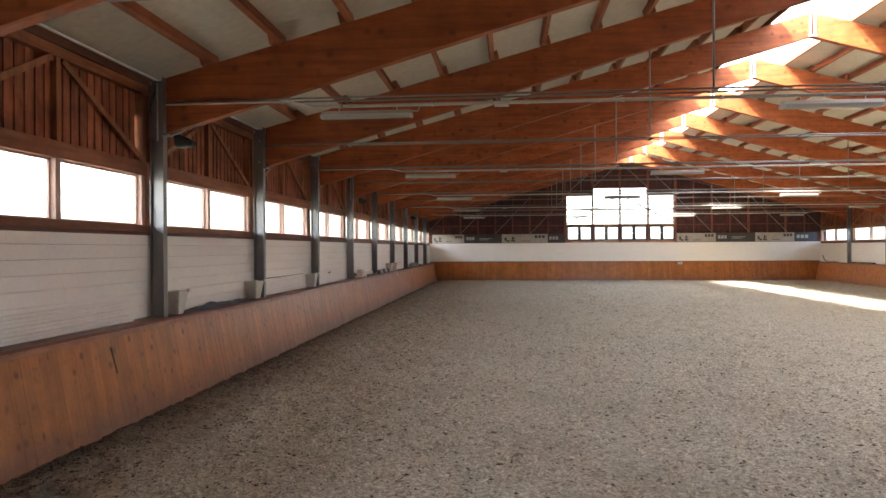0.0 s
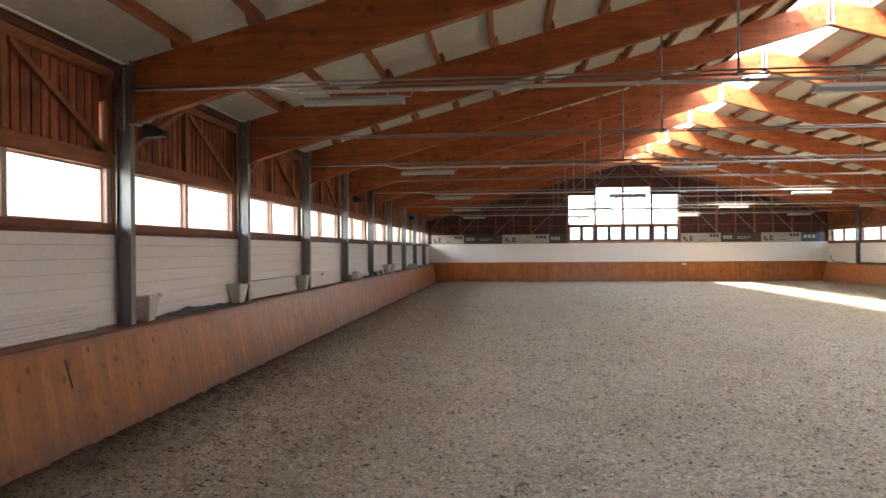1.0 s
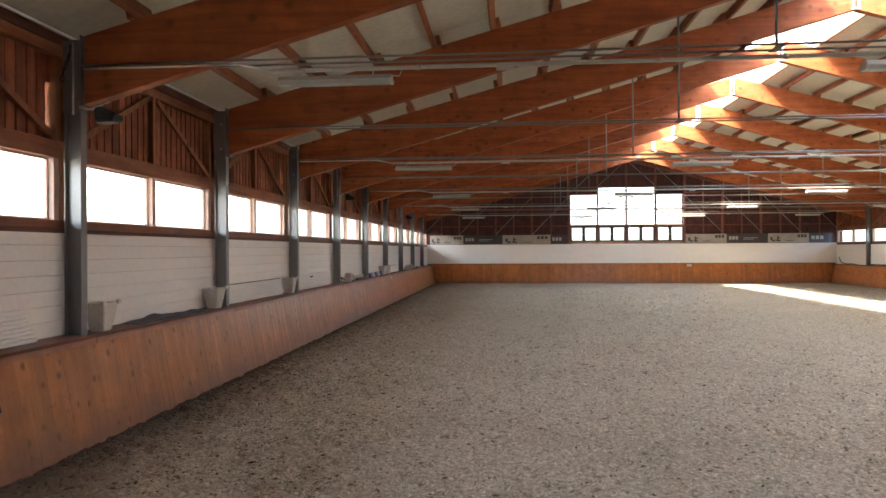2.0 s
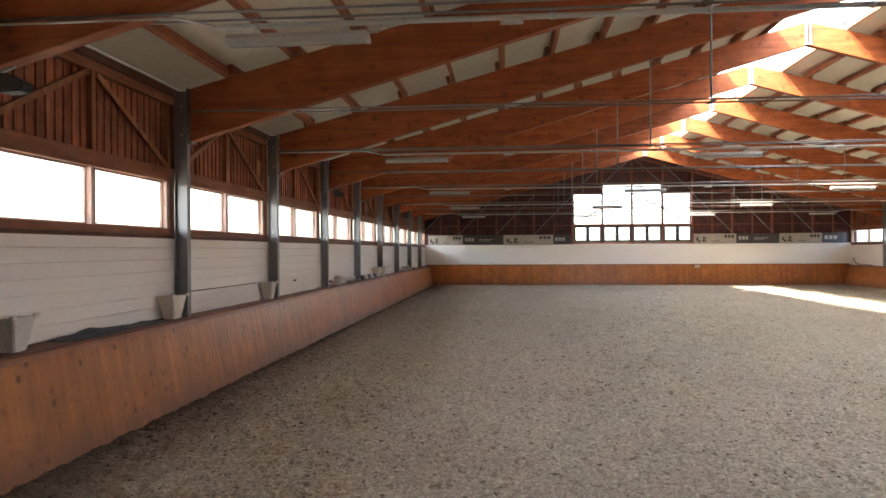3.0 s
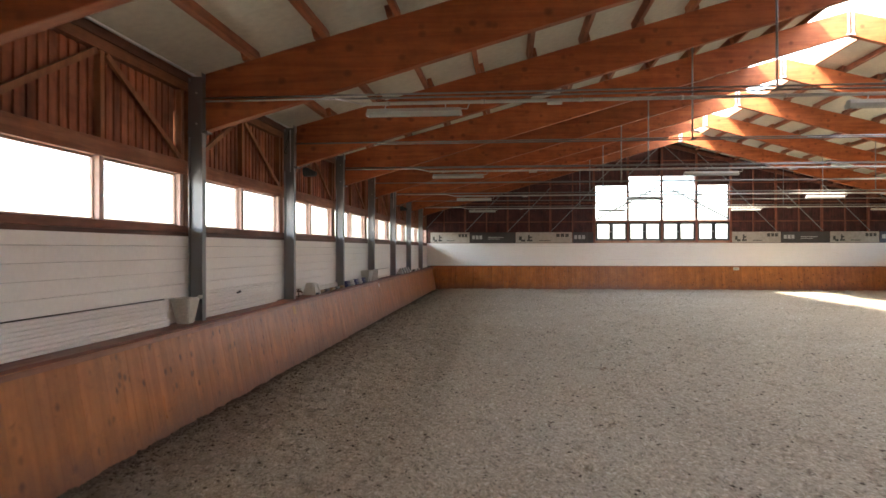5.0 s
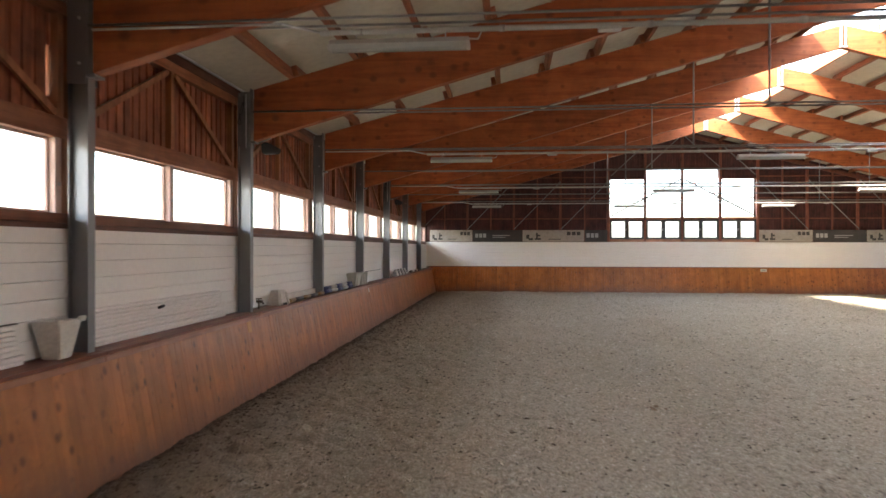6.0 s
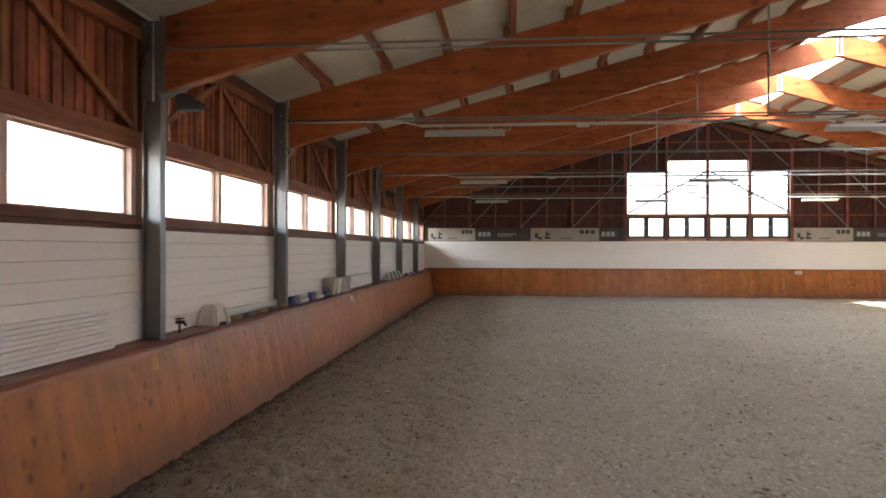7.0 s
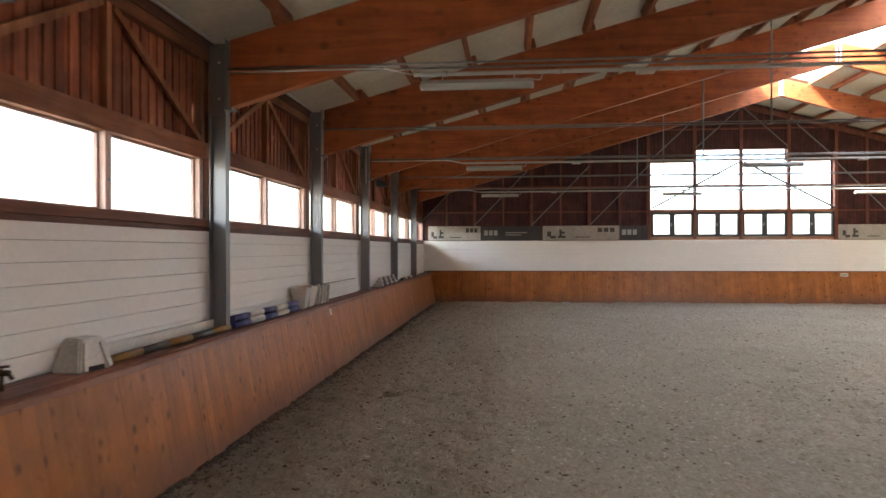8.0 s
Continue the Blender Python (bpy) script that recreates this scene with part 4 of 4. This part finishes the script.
for y in FRAMES[1:]:
    copy_thing(tie, pose(RIDGE, y, 0))

LAMP_X = [-2.74, 4.86, 12.5, 20.15]


def lamp_pipe():
    t = thing("lamp_pipe", "pale grey lamp support pipe across the hall", "pipe", "lamp pipes")
    bm = bmesh.new()
    rod(bm, (-2.85, 0, 5.055), (22.0, 0, 5.055), 0.03, 10)
    main = part("pipe", bm, M_LAMP, t)
    for s, xa, xb in ((-1, -5.47, -2.85), (1, 24.64, 22.0)):
        bm = bmesh.new()
        rod(bm, (xa, -0.14, 5.125), (xb + s * 0.4, -0.14, 5.125), 0.014, 8)
        rod(bm, (xb + s * 0.4, -0.14, 5.125), (xb, -0.02, 5.055), 0.014, 8)
        part("conduit", bm, M_ZINC, t)
    for x in np.arange(-2.4, 21.8, 1.58):
        bm = bmesh.new()
        rod(bm, (x - 0.03, 0, 5.055), (x + 0.03, 0, 5.055), 0.038, 10)
        part("clip", bm, M_LAMP, main)
    for x in (0.22, 7.87, 15.57):
        bm = bmesh.new()
        box(bm, x, x + 0.24, -0.05, 0.05, 4.99, 5.045)
        part("junction_box", soft_edges(bm, 0.008), M_LAMP, t, "small pale junction box")
    return t


def lamp():
    t = thing("batten_lamp", "pale two-tube fluorescent batten lamp, switched off, on a pipe", "lamp", "batten lamps over the arena")
    bm = bmesh.new()
    prism(bm, [(-0.05, 0.12), (0.05, 0.12), (0.095, 0.05), (-0.095, 0.05)], "x", 0.0, 1.56)
    housing = part("housing", soft_edges(bm, 0.008), M_LAMP, t)
    bm = bmesh.new()
    prism(bm, [(-0.088, 0.049), (0.088, 0.049), (0.07, 0.005), (0.03, -0.012), (-0.03, -0.012), (-0.07, 0.005)], "x", 0.03, 1.53)
    part("diffuser", bm, M_DIFF, t, "ribbed translucent lamp diffuser")
    for x in (0.0, 1.54):
        bm = bmesh.new()
        prism(bm, [(-0.09, 0.055), (0.09, 0.055), (0.075, 0.0), (-0.075, 0.0)], "x", x - 0.012, x + 0.03)
        part("end_cap", bm, M_LAMP, housing)
    for x in (0.3, 1.3):
        bm = bmesh.new()
        rod(bm, (x, 0, 0.115), (x, 0, 0.2), 0.008, 6)
        part("hook", bm, M_ZINC, t)
    bm = bmesh.new()
    pts = [Vector((1.49, 0.0, 0.11)), Vector((1.66, 0.0, 0.10)), Vector((1.70, 0.0, 0.19)), Vector((1.58, 0.0, 0.24))]
    for a, b in zip(pts, pts[1:]):
        rod(bm, a, b, 0.009, 6)
    part("cable", bm, M_LAMP, t)
    return t


LAMP_ROWS = [-15.0, -5.0, 5.0, 15.0, 25.0, 35.0]
pipe, first_lamp = lamp_pipe(), lamp()
pipe.matrix_basis = pose(0, LAMP_ROWS[0], 0)
first_lamp.matrix_basis = pose(LAMP_X[0], LAMP_ROWS[0], 4.845)
for y in LAMP_ROWS:
    if y != LAMP_ROWS[0]:
        copy_thing(pipe, pose(0, y, 0))
    for x in LAMP_X:
        if (x, y) != (LAMP_X[0], LAMP_ROWS[0]):
            copy_thing(first_lamp, pose(x, y, 4.845))


def speaker():
    t = thing("loudspeaker", "black horn loudspeaker bracketed to a post under the beam", "loudspeaker", "loudspeakers on the posts")
    bm = bmesh.new()
    prism(bm, [(0.0, 0.10), (0.10, 0.12), (0.34, 0.0), (0.30, -0.09), (0.02, -0.10)], "y", -0.11, 0.11)
    part("horn", soft_edges(bm, 0.02, 2), M_BLACK, t)
    bm = bmesh.new()
    bar(bm, (-0.08, 0, 0.12), (0.16, 0, 0.2), 0.03, 0.02, (0, 1, 0))
    part("bracket", bm, M_STEEL, t)
    return t


sp = speaker()
sp.matrix_basis = pose(-5.36, -5.0, 4.50)
for y in (10.0, 25.0):
    copy_thing(sp, pose(-5.36, y, 4.50))


# ---- things on the west ledge ----
TOP = KICK_Z + 0.046


def tub(name, label, flare):
    """A moulded white block: a hollow flared tub (flare > 0) or a block that tapers upwards."""
    t = thing(name, label, "jump block", "white jump blocks on the ledge")
    a, b = (0.12, 0.22) if flare > 0 else (0.24, 0.15)
    h, d0, d1 = 0.42 if flare > 0 else 0.32, 0.10 if flare > 0 else 0.16, 0.16 if flare > 0 else 0.10
    bm = bmesh.new()
    lo = [bm.verts.new(p) for p in ((-d0, -a, 0), (d0, -a, 0), (d0, a, 0), (-d0, a, 0))]
    hi = [bm.verts.new(p) for p in ((-d1, -b, h), (d1, -b, h), (d1, b, h), (-d1, b, h))]
    bm.faces.new(lo[::-1])
    for i in range(4):
        bm.faces.new((lo[i], lo[(i + 1) % 4], hi[(i + 1) % 4], hi[i]))
    if flare > 0:
        inner = [bm.verts.new((v.co.x * 0.82, v.co.y * 0.88, h)) for v in hi]
        deep = [bm.verts.new((v.co.x * 0.75, v.co.y * 0.8, 0.1)) for v in lo]
        for i in range(4):
            j = (i + 1) % 4
            bm.faces.new((hi[i], hi[j], inner[j], inner[i]))
            bm.faces.new((inner[i], inner[j], deep[j], deep[i]))
        bm.faces.new(deep)
    else:
        bm.faces.new(hi)
    bmesh.ops.recalc_face_normals(bm, faces=bm.faces)
    bmesh.ops.bevel(bm, geom=list(bm.edges), offset=0.018, segments=2, affect="EDGES", clamp_overlap=True)
    body = part("body", bm, M_PLASTIC, t)
    if flare > 0:
        for s in (-1, 1):
            bm = bmesh.new()
            box(bm, d1 - 0.03, d1 + 0.02, s * b - 0.05, s * b + 0.05, h - 0.03, h + 0.03)
            part("lug", soft_edges(bm, 0.01), M_PLASTIC, body)
    else:
        for s in (-1, 1):
            bm = bmesh.new()
            bar(bm, (d0 + 0.01, s * 0.17, 0.02), (d1 + 0.015, s * 0.105, h - 0.05), 0.04, 0.05, (1, 0, 0))
            part("rib", bm, M_PLASTIC, body)
        # Black insert: the shade under the block, given as colour
        bm = bmesh.new()
        box(bm, -0.02, d0 + 0.006, -0.1, 0.1, 0.004, 0.05)
        part("foot_gap", bm, M_BLACK, t, "black insert standing in for the shade under the block")
    return t


tub_a = tub("jump_block", "cream-white plastic jump block, flared towards its top", 1)
tub_a.matrix_basis = pose(-5.66, -4.45, TOP, 0, 0, 4)
copy_thing(tub_a, pose(-5.67, -0.45, TOP, 0, 0, -5))
copy_thing(tub_a, pose(-5.68, 4.55, TOP, 0, 0, 3))
tub_b = tub("jump_block", "cream-white plastic jump block standing on its wide foot", -1)
tub_b.matrix_basis = pose(-5.66, 11.75, TOP, 0, 0, -8)
for x, y, r in ((-5.66, 18.75, 4), (-5.68, 19.25, -6)):
    copy_thing(tub_a, pose(x, y, TOP, 0, 0, r))


for y, r in ((19.62, -16), (19.86, -19), (20.10, -17), (20.36, -21)):
    bm = bmesh.new()
    box(bm, -0.15, 0.13, -0.03, 0.03, 0.0, 0.40)
    lean = solid("white_board_offcut", soft_edges(bm, 0.005), M_PLASTIC, "short white board leaning beside the jump blocks", "board", "boards on the ledge")
    lean.matrix_basis = pose(-5.66, y, TOP + 0.01, r, 0, 0)


def rails(y0, y1, seed, height):
    rng = random.Random(seed)
    n = int(height / 0.052)
    for i in range(n):
        bm = bmesh.new()
        cut = rng.uniform(0, 0.06) + 0.022 * i * (0.6 if i > 2 else 0)
        x = FACE + 0.012 + rng.uniform(0, 0.03) + (0.03 if i < 2 else 0.0)
        ya, z = y0 + rng.uniform(0, 0.1), TOP + 0.052 * i
        box(bm, x, x + 0.07, ya, y1 - cut, z + 0.008, z + 0.052)
        soft_edges(bm, 0.007)
        box(bm, x, x + 0.03, ya + 0.01, y1 - cut - 0.01, z, z + 0.009)
        solid("white_rail", bm, M_WHITE, "long white rail stacked flat against the boards", "rail", "white rails stacked on the ledge")


rails(-9.8, -5.75, 1, 0.37)
rails(0.2, 4.15, 2, 0.44)
rails(5.2, 9.2, 3, 0.47)
rails(20.5, 24.4, 4, 0.40)
# Thin dark line along the top of two of the rail stacks
for y0, y1, z in ((0.3, 4.1, 0.417), (20.6, 24.3, 0.365)):
    bm = bmesh.new()
    rod(bm, (FACE + 0.05, y0, TOP + z + 0.011), (FACE + 0.05, y1, TOP + z + 0.011), 0.009, 8)
    solid("thin_rod", bm, M_DARKSTEEL, "thin dark line along the top of the stacked white rails", "rod", "thin rods on the rails")


def pole(y0, y1, x, z, colors, label, r=0.05, bands=6):
    t = thing("jump_pole", label, "jump pole", "jump poles on the ledge", at=(x, y0, z))
    step = (y1 - y0) / bands
    for i in range(bands):
        bm = bmesh.new()
        rod(bm, (0, i * step, 0), (0, (i + 1) * step, 0), r, 14)
        part("band", bm, colors[i % len(colors)], t)
    return t


pole(12.1, 15.1, -5.60, TOP + 0.042, (M_YELLOW, M_DARKPAINT), "yellow jump pole with dark bands", r=0.042, bands=5)
bm = bmesh.new()
box(bm, -5.845, -5.77, 11.9, 15.0, TOP, TOP + 0.17)
solid("white_plank", soft_edges(bm, 0.012), M_PLASTIC, "thick white jump plank standing on edge against the boards", "jump plank")
pole(15.2, 18.3, -5.58, TOP + 0.05, (M_BLUE, M_PLASTIC), "blue and white banded jump pole", bands=5)
pole(15.25, 18.35, -5.685, TOP + 0.05, (M_BLUE, M_PLASTIC), "blue and white banded jump pole", bands=5)
pole(15.3, 18.4, -5.632, TOP + 0.138, (M_BLUE, M_PLASTIC), "blue and white jump pole lying on two others", bands=5)
for i in range(6):
    pole(26.6 + 0.07 * i, 29.6, -5.56 - 0.105 * (i if i < 3 else i - 2.5 if i < 5 else 1), TOP + 0.05 + (0.0 if i < 3 else 0.092 if i < 5 else 0.184), (M_PLASTIC, M_DARKPAINT), "banded jump pole in a stack", bands=7)
pole(31.2, 34.4, -5.62, TOP + 0.05, (M_DARKPAINT, M_PLASTIC), "dark jump pole with white bands", bands=5)
for y in (31.4, 26.0):
    pole(y, y + 3.2, 2 * RIDGE + 5.62, TOP + 0.05, (M_DARKPAINT, M_YELLOW), "dark banded jump pole on the east ledge", bands=5)


def tarpaulin():
    bm = bmesh.new()
    ny, nx = 46, 10
    rng = random.Random(8)
    rows = []
    for i in range(ny + 1):
        v = i / ny
        y = -3.7 + 2.75 * v
        hgt = 0.055 + 0.02 * math.sin(v * 6.0) + 0.008 * math.sin(v * 23 + 1)
        hgt *= min(1.0, 6 * v + 0.25, 6 * (1 - v) + 0.25)
        row = []
        for j in range(nx + 1):
            u = j / nx
            x = -5.82 + 0.33 * u + 0.012 * math.sin(v * 17)
            z = TOP + 0.006 + hgt * max(0.0, math.sin(math.pi * min(1, 0.12 + 0.88 * u))) * (1 + 0.25 * math.sin(u * 9 + v * 14)) + rng.uniform(0, 0.006)
            row.append(bm.verts.new((x, y, z)))
        rows.append(row)
    for i in range(ny):
        for j in range(nx):
            bm.faces.new((rows[i][j], rows[i][j + 1], rows[i + 1][j + 1], rows[i + 1][j])).smooth = True
    bmesh.ops.solidify(bm, geom=list(bm.faces), thickness=0.004)
    solid("tarpaulin", bm, M_TARP, "dark blue-grey tarpaulin folded along the ledge", "tarpaulin")


tarpaulin()


def tap():
    t = thing("water_tap", "small dark brass water tap rising from the ledge", "water tap", at=(-5.70, 10.72, TOP))
    bm = bmesh.new()
    rod(bm, (0, 0, 0), (0, 0, 0.15), 0.016, 10)
    part("riser", bm, M_BRASS, t)
    bm = bmesh.new()
    rod(bm, (-0.05, 0, 0.15), (0.07, 0, 0.15), 0.026, 10)
    rod(bm, (0.06, 0, 0.15), (0.10, 0, 0.10), 0.018, 10)
    part("spout", bm, M_BRASS, t)
    bm = bmesh.new()
    rod(bm, (0, 0, 0.17), (0, 0, 0.20), 0.01, 8)
    rod(bm, (-0.05, -0.03, 0.202), (0.05, 0.03, 0.202), 0.012, 8)
    part("handle", bm, M_BRASS, t)


tap()


def patch(name, y, z0, z1, w, mat, label, category, lean=0.0, thick=0.006):
    bm = bmesh.new()
    a, b = on_slope(z0), on_slope(z1)
    v = [bm.verts.new(p) for p in ((a + thick, y - w / 2, z0), (a + thick, y + w / 2, z0), (b + thick, y + w / 2 + lean, z1), (b + thick, y - w / 2 + lean, z1))]
    u = [bm.verts.new((q.co.x - thick * 1.6, q.co.y, q.co.z)) for q in v]
    bm.faces.new(v)
    bm.faces.new(u[::-1])
    for i in range(4):
        j = (i + 1) % 4
        bm.faces.new((v[i], u[i], u[j], v[j]))
    bmesh.ops.recalc_face_normals(bm, faces=bm.faces)
    return solid(name, bm, mat, label, category)


patch("notice_card", 20.2, 1.16, 1.33, 0.16, M_PLASTIC, "small white notice card fixed to the kickboard", "notice")
patch("repair_patch", 9.55, 1.11, 1.36, 0.17, M_PATCH, "fresh orange timber patch let into the kickboard", "timber patch")
patch("split", -6.88, 0.78, 1.17, 0.034, M_BLACK, "dark split in a kickboard plank", "crack", -0.05, 0.003)
bm = bmesh.new()
box(bm, 14.07, 14.41, NORTH - 0.20, NORTH - 0.12, 1.265, 1.435)
sock = solid("socket_plate", soft_edges(bm, 0.01), M_PLASTIC, "white electrical socket plate on the kickboard", "socket")
bm = bmesh.new()
box(bm, 14.13, 14.35, NORTH - 0.206, NORTH - 0.2, 1.31, 1.39)
part("cover", bm, M_LAMP, sock)


# ---- small things ----
def cable_loop(y):
    """A slack cable coiled at a post head."""
    t = thing("cable", "slack dark cable looped at the head of a post", "cable", "cables at the post heads", at=(-5.60, y, 5.06))
    bm = bmesh.new()
    last = None
    for i in range(33):
        a = i / 32
        p = Vector((-0.10 - 0.03 * math.sin(a * 12), -0.125 - 0.17 * math.sin(math.pi * a), 0.30 - 0.55 * math.sin(math.pi * a) ** 0.8 * (0.8 + 0.2 * a) + 0.12 * a))
        if last is not None:
            rod(bm, last, p, 0.008, 6)
        last = p
    part("loop", bm, M_BLACK, t)
    bm = bmesh.new()
    rod(bm, (-0.04, -0.128, -0.55), (-0.04, -0.128, 0.45), 0.012, 8)
    part("riser", bm, M_ZINC, t, "thin zinc conduit on the post")


for y in (-4.99, 10.01, 25.01):
    cable_loop(y)

bm = bmesh.new()
rod(bm, (-5.78, 6.92, 1.785), (-5.73, 6.92, 1.785), 0.012, 8)
rod(bm, (-5.735, 6.87, 1.785), (-5.735, 7.0, 1.80), 0.022, 8)
solid("latch", bm, M_BLACK, "small dark latch on the stacked white rails", "latch")


def clod(x, y, size, mat, seed):
    rng = random.Random(seed)
    bm = bmesh.new()
    for i in range(9):
        a, d = rng.uniform(0, 6.28), size * rng.uniform(0, 1) ** 0.7
        c = Vector((x + d * math.cos(a), y + 0.7 * d * math.sin(a), 0.0 + rng.uniform(-0.01, 0.012)))
        r = bmesh.ops.create_icosphere(bm, subdivisions=2, radius=rng.uniform(0.02, 0.05))
        k = rng.uniform(0.25, 0.45)
        for v in r["verts"]:
            w = 1 + 0.35 * noise.noise(v.co * 30 + c * 7)
            v.co = Vector((v.co.x * w, v.co.y * w, v.co.z * w * k)) + c
    for f in bm.faces:
        f.smooth = True
    solid("clod", bm, mat, "dark damp clod of loose litter on the sand", "clod", "clods on the sand")


M_LITTER = coat("damp_litter", (0.25, 0.205, 0.15), 0.9, 0.0, 0.5, 9.0, 60.0)
M_REDLITTER = coat("reddish_litter", (0.27, 0.19, 0.125), 0.9, 0.0, 0.5, 9.0, 60.0)
clod(4.3, 5.1, 0.22, M_LITTER, 1)
clod(1.62, 9.1, 0.24, M_REDLITTER, 2)


def hose():
    bm = bmesh.new()
    last = None
    for i in range(25):
        a = i / 24
        p = Vector((2 * RIDGE + 5.58 + 0.05 * math.sin(a * 5), 38.9 - 2.6 * a, TOP + 0.03 + 0.5 * max(0.0, 1 - 5 * a) ** 2 + 0.05 * abs(math.sin(a * 7))))
        if last is not None:
            rod(bm, last, p, 0.025, 8)
        last = p
    solid("hose", bm, M_BLACK, "dark hose trailing along the east ledge", "hose")


hose()
